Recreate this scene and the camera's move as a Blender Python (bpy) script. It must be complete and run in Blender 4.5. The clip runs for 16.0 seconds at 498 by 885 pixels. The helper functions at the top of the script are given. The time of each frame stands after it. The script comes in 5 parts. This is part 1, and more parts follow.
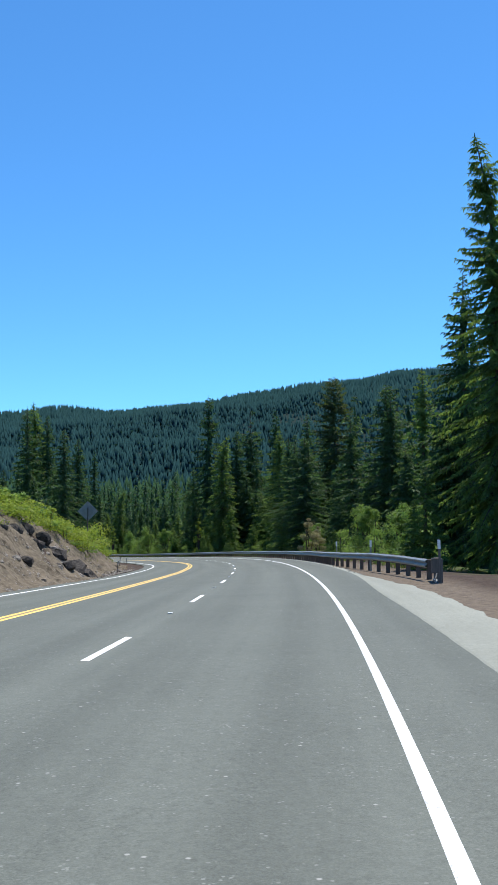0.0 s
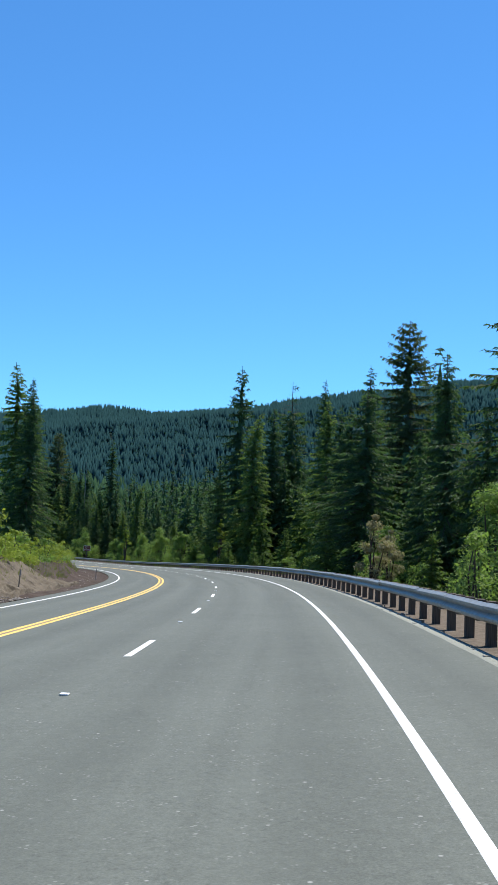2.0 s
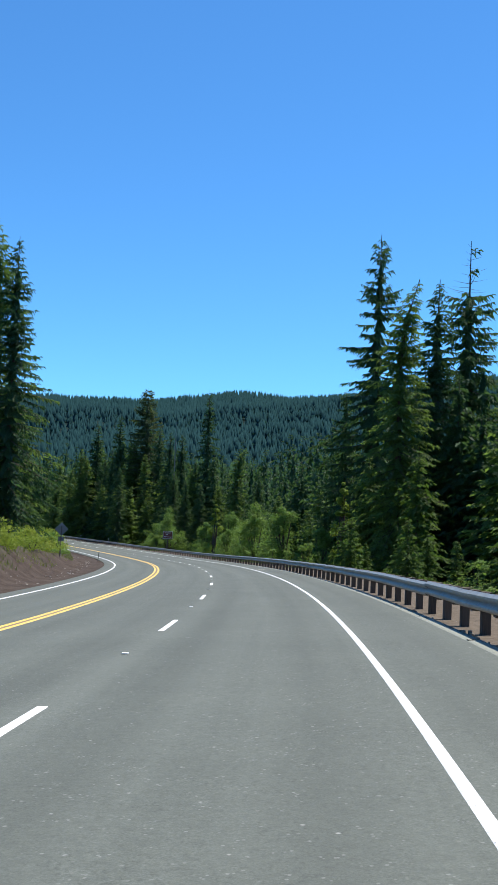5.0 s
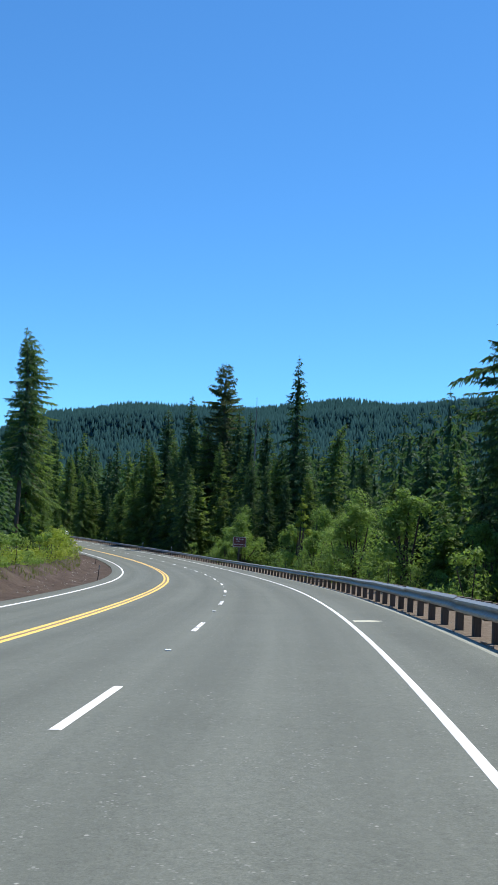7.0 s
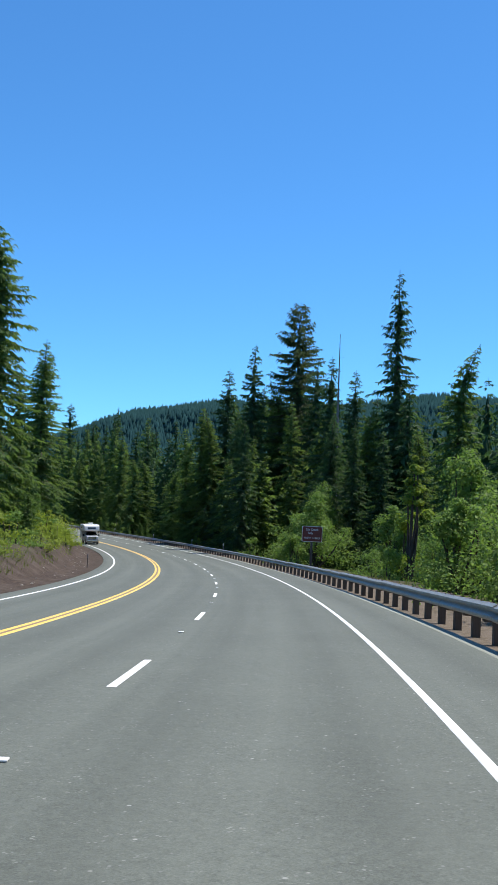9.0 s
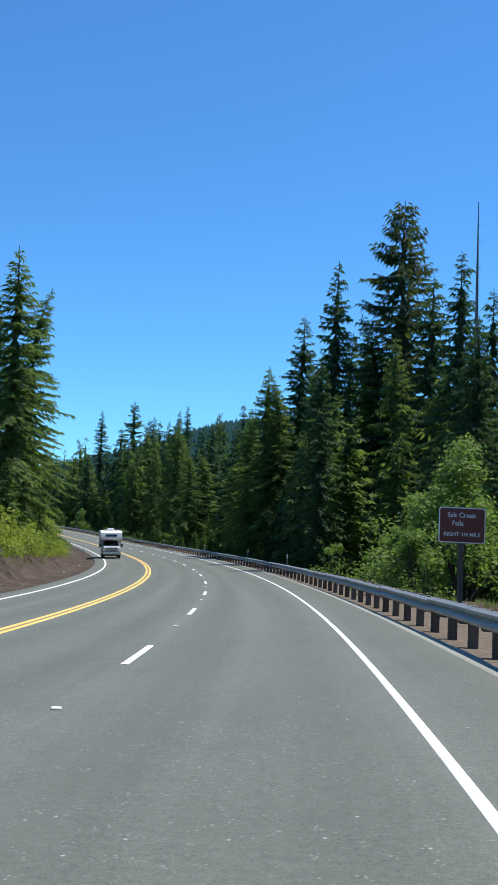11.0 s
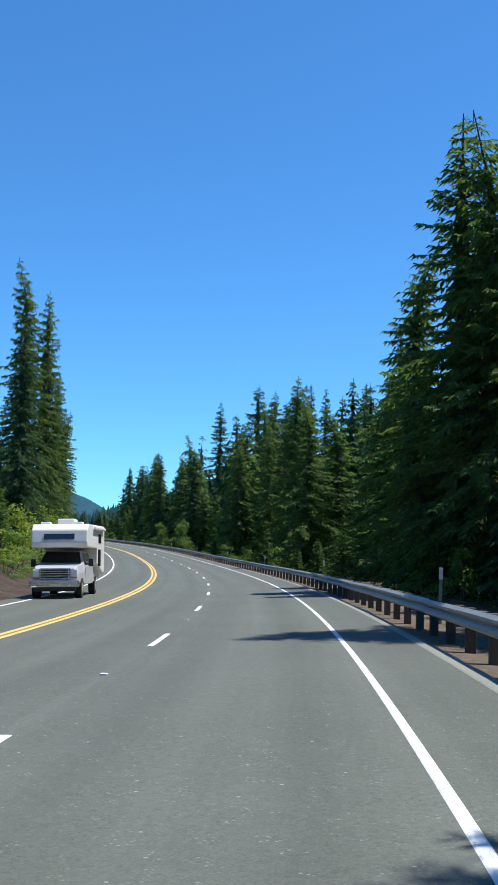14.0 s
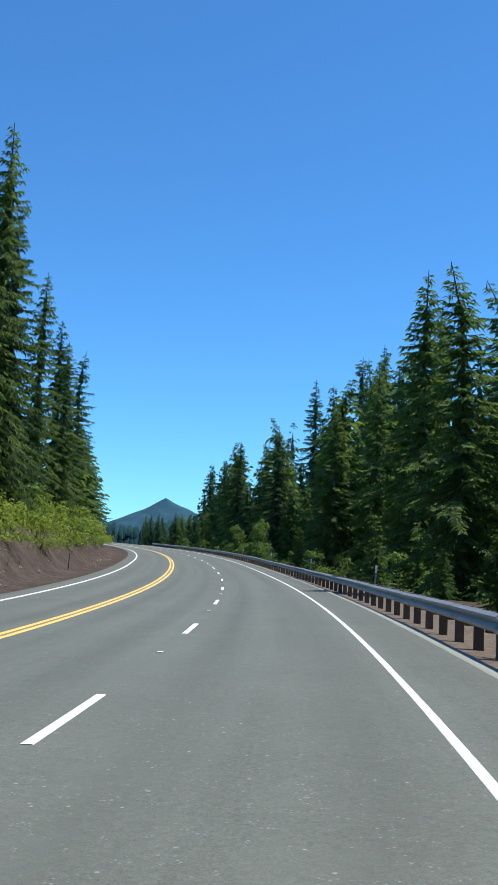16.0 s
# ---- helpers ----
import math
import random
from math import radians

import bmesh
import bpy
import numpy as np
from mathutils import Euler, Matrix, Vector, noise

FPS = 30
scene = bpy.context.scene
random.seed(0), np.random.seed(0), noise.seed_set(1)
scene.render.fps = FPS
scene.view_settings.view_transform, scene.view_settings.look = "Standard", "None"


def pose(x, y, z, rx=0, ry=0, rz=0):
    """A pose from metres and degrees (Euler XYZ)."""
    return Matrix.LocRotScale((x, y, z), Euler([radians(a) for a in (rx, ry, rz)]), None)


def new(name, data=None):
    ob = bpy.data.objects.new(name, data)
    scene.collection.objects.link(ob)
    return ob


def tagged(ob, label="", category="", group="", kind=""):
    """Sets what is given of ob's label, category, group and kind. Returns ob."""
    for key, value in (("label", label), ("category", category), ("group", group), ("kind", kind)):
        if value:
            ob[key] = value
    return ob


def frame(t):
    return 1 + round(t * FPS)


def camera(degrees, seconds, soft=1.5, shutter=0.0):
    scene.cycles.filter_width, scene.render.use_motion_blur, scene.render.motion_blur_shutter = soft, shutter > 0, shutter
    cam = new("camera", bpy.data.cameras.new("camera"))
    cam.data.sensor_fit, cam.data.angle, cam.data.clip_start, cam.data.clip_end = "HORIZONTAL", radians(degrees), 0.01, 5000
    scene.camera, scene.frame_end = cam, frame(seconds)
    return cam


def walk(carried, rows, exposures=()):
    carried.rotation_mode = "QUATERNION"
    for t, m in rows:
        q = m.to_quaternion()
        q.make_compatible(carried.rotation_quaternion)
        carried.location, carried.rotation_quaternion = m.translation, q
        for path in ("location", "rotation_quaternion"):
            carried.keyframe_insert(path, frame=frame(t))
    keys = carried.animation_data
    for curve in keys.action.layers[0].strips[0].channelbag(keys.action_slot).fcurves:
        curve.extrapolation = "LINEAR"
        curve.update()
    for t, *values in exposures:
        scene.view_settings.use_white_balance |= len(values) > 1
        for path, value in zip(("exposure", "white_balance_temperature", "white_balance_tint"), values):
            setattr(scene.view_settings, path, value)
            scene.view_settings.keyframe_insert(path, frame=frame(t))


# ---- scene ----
cam = camera(28.4, 16.0, soft=1.5)
# seconds, place, Euler angles in degrees
PATH = [
    (0.0, 0.552, 0.348, 1.450, 94.65, 0.04, 2.03),
    (0.5, 0.784, 11.892, 1.274, 94.82, -0.79, 2.50),
    (1.0, 0.878, 23.382, 1.066, 94.50, -0.96, 3.03),
    (1.5, 0.812, 34.776, 0.838, 94.66, -1.38, 3.96),
    (2.0, 0.570, 46.095, 0.582, 95.16, -2.36, 4.75),
    (2.5, 0.188, 57.623, 0.300, 94.74, -2.66, 5.72),
    (3.0, -0.360, 69.193, -0.007, 94.73, -2.66, 6.71),
    (3.5, -1.101, 80.793, -0.324, 94.69, -2.54, 8.08),
    (4.0, -2.105, 92.378, -0.652, 94.33, -2.43, 9.78),
    (4.5, -3.510, 103.931, -0.996, 95.00, -2.83, 11.40),
    (5.0, -5.275, 115.432, -1.355, 94.36, -2.84, 12.99),
    (5.2, -6.058, 120.044, -1.501, 94.81, -2.83, 13.71),
    (5.9, -9.159, 136.043, -2.025, 94.79, -2.88, 15.80),
    (6.6, -12.816, 151.921, -2.567, 94.75, -2.94, 17.88),
    (7.3, -17.008, 167.662, -3.116, 94.73, -3.00, 19.96),
    (7.5, -18.300, 172.119, -3.276, 94.54, -2.71, 20.51),
    (8.0, -21.673, 183.186, -3.670, 94.65, -2.99, 21.82),
    (8.2, -23.073, 187.557, -3.826, 94.59, -2.94, 22.43),
    (8.9, -28.321, 202.752, -4.380, 94.63, -3.06, 24.12),
    (9.6, -34.116, 217.747, -4.940, 94.67, -3.18, 25.80),
    (10.3, -40.417, 232.538, -5.459, 94.71, -3.30, 27.49),
    (10.5, -42.309, 236.755, -5.595, 94.93, -2.81, 28.13),
    (11.0, -47.173, 247.147, -5.905, 95.42, -2.84, 29.72),
    (11.5, -52.357, 257.435, -6.184, 95.73, -3.14, 31.18),
    (12.0, -57.800, 267.675, -6.428, 95.43, -2.21, 32.53),
    (12.5, -63.551, 277.764, -6.639, 96.33, -2.46, 34.12),
    (13.0, -69.562, 287.694, -6.813, 96.69, -2.22, 35.48),
    (13.5, -75.841, 297.433, -6.959, 96.78, -1.80, 37.19),
    (14.0, -82.340, 306.980, -7.076, 96.49, -1.98, 38.81),
    (14.5, -89.154, 316.350, -7.171, 96.73, -2.38, 40.62),
    (15.0, -96.205, 325.513, -7.240, 96.39, -3.05, 42.23),
    (15.5, -103.507, 334.494, -7.284, 96.79, -3.02, 43.52),
    (16.0, -111.024, 343.324, -7.299, 96.99, -2.80, 44.75),
]
walk(cam, [(t, pose(x, y, z, a, b, c)) for t, x, y, z, a, b, c in PATH],
     [(0.0, 0.37, 6500, 10), (8.0, 0.36, 6480, 10), (12.5, 0.34, 6420, 10), (14.5, 0.31, 6300, 10), (16.0, 0.32, 6350, 10)])

# ---- light ----
SUN_YAW, SUN_EL = -35.0, 67.0          # degrees: to the left of +y, above the horizon
world = bpy.data.worlds.new("sky")
scene.world = world
world.use_nodes = True
wn, wl = world.node_tree.nodes, world.node_tree.links
sky = wn.new("ShaderNodeTexSky")
sky.sky_type = "NISHITA"
sky.sun_disc = False
sky.sun_elevation, sky.sun_rotation = radians(SUN_EL), radians(-SUN_YAW)
sky.altitude, sky.air_density, sky.dust_density, sky.ozone_density = 1400, 1.0, 0.15, 2.2
deep = wn.new("ShaderNodeMix")          # a clear mountain sky, deeper blue than the model's
deep.data_type, deep.blend_type = "RGBA", "MULTIPLY"
deep.inputs[0].default_value, deep.inputs[7].default_value = 1.0, (0.375, 0.775, 1.06, 1)
wl.new(sky.outputs[0], deep.inputs[6])
wl.new(deep.outputs[2], wn["Background"].inputs[0])
wn["Background"].inputs[1].default_value = 0.145
sun = new("sun", bpy.data.lights.new("sun", "SUN"))
sun.data.energy, sun.data.angle, sun.data.color = 5.0, radians(0.53), (1.0, 0.955, 0.88)
sun_way = Vector((-math.sin(radians(SUN_YAW)) * math.cos(radians(SUN_EL)), math.cos(radians(SUN_YAW)) * math.cos(radians(SUN_EL)), math.sin(radians(SUN_EL))))
sun.matrix_world = Matrix.Translation(sun_way * 300) @ sun_way.to_track_quat("Z", "Y").to_matrix().to_4x4()

# ---- materials ----


class Mat:
    """A node material with a Principled shader and short ways to add texture nodes."""

    def __init__(self, name, rough=0.8, metal=0.0, spec=0.4):
        self.m = bpy.data.materials.new(name)
        self.m.use_nodes = True
        self.n, self.l = self.m.node_tree.nodes, self.m.node_tree.links
        self.b = self.n["Principled BSDF"]
        self.b.inputs["Roughness"].default_value = rough
        self.b.inputs["Metallic"].default_value = metal
        self.b.inputs["Specular IOR Level"].default_value = spec
        self.tc = self.n.new("ShaderNodeTexCoord")
        self.geo = self.n.new("ShaderNodeNewGeometry")

    def put(self, socket, value):
        if hasattr(value, "is_linked"):
            self.l.new(value, socket)
        else:
            socket.default_value = value

    def noise(self, scale, detail=4.0, rough=0.55, vec=None):
        t = self.n.new("ShaderNodeTexNoise")
        t.inputs["Scale"].default_value, t.inputs["Detail"].default_value, t.inputs["Roughness"].default_value = scale, detail, rough
        self.l.new(vec or self.geo.outputs["Position"], t.inputs["Vector"])
        return t.outputs["Fac"]

    def voronoi(self, scale, vec=None, feature="F1"):
        t = self.n.new("ShaderNodeTexVoronoi")
        t.feature = feature
        t.inputs["Scale"].default_value = scale
        self.l.new(vec or self.geo.outputs["Position"], t.inputs["Vector"])
        return t.outputs["Distance"]

    def ramp(self, fac, *stops):
        t = self.n.new("ShaderNodeValToRGB")
        while len(t.color_ramp.elements) < len(stops):
            t.color_ramp.elements.new(0.5)
        for e, (p, c) in zip(t.color_ramp.elements, stops):
            e.position, e.color = p, (*((c,) * 3 if isinstance(c, (int, float)) else c), 1)
        self.l.new(fac, t.inputs[0])
        return t.outputs[0]

    def mix(self, fac, a, b, blend="MIX"):
        t = self.n.new("ShaderNodeMix")
        t.data_type, t.blend_type = "RGBA", blend
        self.put(t.inputs[0], fac)
        for k, c in ((6, a), (7, b)):
            self.put(t.inputs[k], c if hasattr(c, "is_linked") else (*c, 1))
        return t.outputs[2]

    def math(self, op, a, b=0.0, c=0.0):
        t = self.n.new("ShaderNodeMath")
        t.operation = op
        for k, q in enumerate((a, b, c)):
            self.put(t.inputs[k], q)
        return t.outputs[0]

    def colour(self, c):
        self.put(self.b.inputs["Base Color"], c if hasattr(c, "is_linked") else (*c, 1))
        return self

    def bump(self, height, strength=0.4, distance=0.02):
        t = self.n.new("ShaderNodeBump")
        t.inputs["Strength"].default_value, t.inputs["Distance"].default_value = strength, distance
        self.l.new(height, t.inputs["Height"])
        self.l.new(t.outputs[0], self.b.inputs["Normal"])
        return self


def asphalt_material(name, dark, light, tracks):
    m = Mat(name, 0.85, 0, 0.25)
    uv = m.tc.outputs["UV"]
    sep = m.n.new("ShaderNodeSeparateXYZ")
    m.l.new(uv, sep.inputs[0])
    grain = m.noise(60, 4, 0.75)
    clots = m.noise(13, 4, 0.65)
    patch = m.noise(0.35, 5, 0.6)
    stretch = m.n.new("ShaderNodeMapping")
    stretch.inputs["Scale"].default_value = (0.03, 1.6, 1)
    m.l.new(uv, stretch.inputs[0])
    streak = m.noise(1.0, 5, 0.6, stretch.outputs[0])
    base = m.mix(m.ramp(grain, (0.32, 0.0), (0.68, 1.0)), tuple(0.95 * q for q in dark), tuple(1.05 * q for q in light))
    base = m.mix(m.ramp(clots, (0.42, 0.0), (0.62, 0.28)), base, tuple(0.66 * q for q in dark))
    base = m.mix(m.ramp(patch, (0.3, 0.0), (0.75, 0.35)), base, tuple(0.72 * q for q in dark))
    base = m.mix(m.ramp(streak, (0.35, 0.0), (0.7, 0.3)), base, tuple(1.22 * q for q in light))
    if tracks:
        # wheel paths polished darker, and a faint oil band between them
        lane = m.math("PINGPONG", m.math("ADD", sep.outputs[1], 0.59 + 14.0), 1.75)
        band = m.ramp(m.math("DIVIDE", m.math("ABSOLUTE", m.math("SUBTRACT", lane, 0.85)), 0.9), (0.0, 0.34), (0.55, 0.1), (1.0, 0.0))
        base = m.mix(m.math("MULTIPLY", band, m.ramp(streak, (0.3, 0.6), (0.7, 1.0))), base, tuple(0.62 * q for q in dark))
    pitted = m.ramp(m.noise(24, 3, 0.7), (0.36, 0.32), (0.48, 0.0))
    base = m.mix(m.math("MULTIPLY", pitted, m.ramp(m.noise(1.3, 4), (0.4, 0.25), (0.62, 1.0))), base, tuple(0.45 * q for q in dark))
    chips = m.ramp(m.voronoi(24), (0.2, 1.0), (0.3, 0.0))
    sparse = m.ramp(m.noise(6, 3), (0.54, 0.0), (0.64, 0.5))
    base = m.mix(m.math("MULTIPLY", chips, sparse), base, (0.3, 0.31, 0.28))
    pale = m.math("MULTIPLY", m.ramp(m.voronoi(7), (0.07, 1.0), (0.12, 0.0)), m.ramp(m.noise(3.1, 2), (0.52, 0.0), (0.6, 0.8)))
    base = m.mix(pale, base, (0.36, 0.36, 0.33))
    m.colour(base).bump(m.math("ADD", grain, clots), 0.4, 0.006)
    return m.m


def soil_material(name, a, b, c, scale=1.0):
    m = Mat(name, 0.95, 0, 0.15)
    big, small = m.noise(0.35 * scale, 5), m.noise(6 * scale, 6, 0.65)
    col = m.mix(m.ramp(big, (0.35, 0.0), (0.68, 1.0)), a, b)
    col = m.mix(m.ramp(small, (0.45, 0.0), (0.75, 0.8)), col, c)
    crack = m.noise(1.6 * scale, 6, 0.7)
    col = m.mix(m.ramp(crack, (0.36, 0.75), (0.46, 0.0)), col, tuple(0.4 * q for q in a))
    pebble = m.ramp(m.voronoi(11 * scale), (0.0, 1.0), (0.22, 0.0))
    col = m.mix(m.math("MULTIPLY", pebble, m.ramp(m.noise(2.2, 3), (0.5, 0.0), (0.62, 0.8))), col, tuple(1.7 * q for q in c))
    m.colour(col).bump(small, 0.8, 0.08)
    return m.m


def ground_material():
    """Forest floor: red-brown dirt near the road, going over into green undergrowth, far off darkened as if in tree
    shade.
    """
    m = Mat("forest_floor", 0.95, 0, 0.1)
    sep = m.n.new("ShaderNodeSeparateXYZ")
    m.l.new(m.tc.outputs["UV"], sep.inputs[0])
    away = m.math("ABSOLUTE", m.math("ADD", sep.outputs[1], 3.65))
    wob = m.math("ADD", away, m.math("MULTIPLY", m.math("SUBTRACT", m.noise(0.5, 4), 0.5), 6.0))
    small = m.noise(5, 6, 0.65)
    dirt = m.mix(m.ramp(small, (0.35, 0.0), (0.7, 1.0)), (0.042, 0.031, 0.025), (0.09, 0.066, 0.052))
    pale = m.mix(m.ramp(m.noise(0.8, 4), (0.45, 0.0), (0.7, 0.6)), dirt, (0.125, 0.1, 0.08))
    green = m.mix(m.ramp(m.noise(2.5, 5), (0.35, 0.0), (0.65, 1.0)), (0.03, 0.045, 0.015), (0.085, 0.12, 0.03))
    # the shade under the far woods is put into the ground's colour
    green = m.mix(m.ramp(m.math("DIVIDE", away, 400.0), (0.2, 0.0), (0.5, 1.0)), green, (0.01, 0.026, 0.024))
    far = m.ramp(m.math("DIVIDE", wob, 40.0), (0.27, 0.0), (0.38, 1.0))
    # the strip under and behind the guardrail is pale gravelly dirt
    tan = m.mix(m.ramp(small, (0.35, 0.0), (0.7, 1.0)), (0.1, 0.08, 0.06), (0.195, 0.157, 0.12))
    right = m.ramp(m.math("DIVIDE", sep.outputs[1], 10.0), (0.24, 0.0), (0.27, 1.0), (0.5, 1.0), (0.62, 0.0))
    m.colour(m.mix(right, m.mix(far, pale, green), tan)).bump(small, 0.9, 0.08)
    return m.m


def paint_material(name, colour, worn, scale=38, bare=0.55):
    m = Mat(name, 0.6, 0, 0.4)
    wear = m.math("MULTIPLY", m.ramp(m.noise(scale, 4, 0.7), (bare, 0.0), (bare + 0.09, 1.0)), m.ramp(m.noise(0.9, 3), (0.4, max(0.0, 4 * worn - 3)), (0.6, worn)))
    dirt = m.mix(m.ramp(m.noise(3, 4), (0.4, 0.0), (0.8, 0.3)), colour, tuple(0.6 * q for q in colour))
    m.colour(m.mix(wear, dirt, (0.12, 0.12, 0.12))).bump(m.noise(70, 2), 0.3, 0.004)
    return m.m


def foliage_material(name, dark, light, glow=0.25, fine=0.0, gloss=0.2):
    """Leaves or needles: every spray its own shade; fine (per metre) breaks its face into needles, the shade between
    them painted dark.
    """
    m = Mat(name, 0.65, 0, gloss)
    info = m.n.new("ShaderNodeObjectInfo")
    isle = m.geo.outputs["Random Per Island"]
    col = m.mix(m.ramp(isle, (0.1, 0.0), (0.95, 1.0)), dark, light)
    col = m.mix(m.ramp(info.outputs["Random"], (0.0, 0.0), (1.0, 0.45)), col, tuple(q * k for q, k in zip(light, (1.25, 1.0, 0.8))))
    col = m.mix(m.ramp(m.noise(0.5, 3), (0.4, 0.0), (0.75, 0.5)), col, tuple(0.6 * q for q in dark))
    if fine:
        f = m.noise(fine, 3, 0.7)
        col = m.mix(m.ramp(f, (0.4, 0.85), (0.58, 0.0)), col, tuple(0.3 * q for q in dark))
        m.bump(f, 1.0, 0.08)
    m.colour(col)
    tr = m.n.new("ShaderNodeBsdfTranslucent")
    m.l.new(m.mix(0.6, col, tuple(min(1, q * k) for q, k in zip(light, (1.6, 1.75, 0.9)))), tr.inputs[0])
    mx = m.n.new("ShaderNodeMixShader")
    mx.inputs[0].default_value = glow
    m.l.new(m.b.outputs[0], mx.inputs[1])
    m.l.new(tr.outputs[0], mx.inputs[2])
    m.l.new(mx.outputs[0], m.n["Material Output"].inputs[0])
    return m.m


def bark_material(name, a, b):
    m = Mat(name, 0.9, 0, 0.2)
    mp = m.n.new("ShaderNodeMapping")
    mp.inputs["Scale"].default_value = (6, 6, 0.8)
    m.l.new(m.tc.outputs["Object"], mp.inputs[0])
    f = m.noise(2.5, 6, 0.65, mp.outputs[0])
    m.colour(m.mix(m.ramp(f, (0.35, 0.0), (0.68, 1.0)), a, b)).bump(f, 0.8, 0.05)
    return m.m


def wood_material(name, a, b):
    m = Mat(name, 0.85, 0, 0.25)
    mp = m.n.new("ShaderNodeMapping")
    mp.inputs["Scale"].default_value = (14, 14, 0.9)
    m.l.new(m.tc.outputs["Object"], mp.inputs[0])
    f = m.noise(3, 5, 0.6, mp.outputs[0])
    info = m.n.new("ShaderNodeObjectInfo")
    col = m.mix(m.ramp(f, (0.3, 0.0), (0.7, 1.0)), a, b)
    m.colour(m.mix(m.math("MULTIPLY", info.outputs["Random"], 0.5), col, tuple(1.5 * q for q in b))).bump(f, 0.5, 0.01)
    return m.m


def metal_material(name, colour, rough, metal=0.9):
    m = Mat(name, rough, metal, 0.5)
    f = m.noise(5, 5, 0.6)
    m.colour(m.mix(m.ramp(f, (0.35, 0.0), (0.7, 1.0)), tuple(0.75 * q for q in colour), colour))
    m.put(m.b.inputs["Roughness"], m.ramp(m.noise(14, 4), (0.3, rough * 0.8), (0.7, min(1, rough * 1.25))))
    m.bump(m.noise(30, 3), 0.15, 0.004)
    return m.m


def plain_material(name, colour, rough=0.5, metal=0.0, grime=0.25):
    m = Mat(name, rough, metal, 0.5)
    m.colour(m.mix(m.ramp(m.noise(4, 5), (0.4, 0.0), (0.8, grime)), colour, tuple(0.55 * q for q in colour)))
    return m.m


ASPHALT = asphalt_material("asphalt", (0.091, 0.1, 0.085), (0.166, 0.18, 0.153), True)
OLD_ASPHALT = asphalt_material("pale_old_asphalt", (0.2, 0.208, 0.172), (0.32, 0.326, 0.275), False)
GROUND = ground_material()
SCREE = soil_material("scree", (0.098, 0.078, 0.054), (0.158, 0.128, 0.092), (0.24, 0.21, 0.158))
ROCK = soil_material("basalt_rock", (0.035, 0.032, 0.03), (0.075, 0.068, 0.062), (0.15, 0.13, 0.115), 1.5)
PALE_ROCK = soil_material("pale_stone", (0.2, 0.178, 0.15), (0.29, 0.26, 0.225), (0.4, 0.37, 0.33), 2)
WHITE_PAINT = paint_material("white_road_paint", (0.8, 0.8, 0.78), 0.75)
WORN_PAINT = paint_material("worn_white_road_paint", (0.8, 0.8, 0.78), 1.0, 11, 0.485)
YELLOW_PAINT = paint_material("yellow_road_paint", (0.8, 0.53, 0.12), 0.6)
OLD_PAINT = paint_material("old_pale_paint", (0.5, 0.48, 0.36), 1.0, 16, 0.56)
FADED_PAINT = paint_material("faded_road_paint", (0.26, 0.17, 0.085), 0.9)
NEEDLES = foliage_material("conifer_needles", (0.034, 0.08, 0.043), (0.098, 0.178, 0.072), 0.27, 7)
# Light-tipped trees; a sunlit brightening is put into the needle colour too.
SUNLIT_NEEDLES = foliage_material("sunlit_conifer_needles", (0.055, 0.115, 0.044), (0.185, 0.27, 0.08), 0.36, 7)
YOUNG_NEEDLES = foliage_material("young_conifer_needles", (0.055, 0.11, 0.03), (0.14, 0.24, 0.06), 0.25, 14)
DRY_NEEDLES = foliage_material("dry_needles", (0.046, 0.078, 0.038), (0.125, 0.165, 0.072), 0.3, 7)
LEAVES = foliage_material("broad_leaves", (0.075, 0.138, 0.036), (0.2, 0.31, 0.082), 0.36)
YELLOW_LEAVES = foliage_material("yellow_green_leaves", (0.11, 0.17, 0.025), (0.27, 0.34, 0.055), 0.35)
DRY_LEAVES = foliage_material("dry_leaves", (0.15, 0.15, 0.085), (0.3, 0.285, 0.175), 0.3)
GRASS = foliage_material("grass_blades", (0.07, 0.11, 0.025), (0.2, 0.24, 0.07), 0.3)
# The blue in the far needles stands for distance haze, put into the colour.
HAZED_NEEDLES = foliage_material("hazed_conifer_needles", (0.026, 0.068, 0.075), (0.036, 0.09, 0.096), 0.4, 0.0, 0.0)
VALLEY_NEEDLES = foliage_material("valley_conifer_needles", (0.02, 0.055, 0.038), (0.05, 0.11, 0.06), 0.35, 0.0, 0.0)
BARK = bark_material("bark", (0.045, 0.034, 0.026), (0.12, 0.095, 0.075))
GREY_BARK = bark_material("bleached_bark", (0.12, 0.11, 0.1), (0.28, 0.26, 0.24))
POST_WOOD = wood_material("guardrail_post_wood", (0.05, 0.039, 0.031), (0.125, 0.1, 0.082))
GREY_WOOD = wood_material("weathered_wood", (0.06, 0.05, 0.042), (0.16, 0.14, 0.12))
ZINC = metal_material("galvanised_steel", (0.33, 0.34, 0.32), 0.48, 0.4)
SIGN_BACK = metal_material("dull_aluminium_sheet", (0.3, 0.3, 0.29), 0.75, 0.2)
BROWN_SIGN = plain_material("brown_sign_face", (0.2, 0.05, 0.036), 0.45)
WHITE_PLASTIC = plain_material("white_plastic", (0.82, 0.82, 0.8), 0.5)
MARKER_WHITE = plain_material("marker_ceramic", (0.8, 0.8, 0.78), 0.35)
BLACK_PLASTIC = plain_material("black_plastic", (0.018, 0.018, 0.02), 0.5)
CAMPER_WHITE = plain_material("camper_shell", (0.8, 0.8, 0.79), 0.35, 0, 0.12)
TRUCK_PAINT = plain_material("silver_truck_paint", (0.5, 0.51, 0.53), 0.25, 0.0, 0.2)
CHROME = metal_material("chrome", (0.7, 0.7, 0.7), 0.18)
RUBBER = plain_material("tyre_rubber", (0.015, 0.015, 0.015), 0.8)
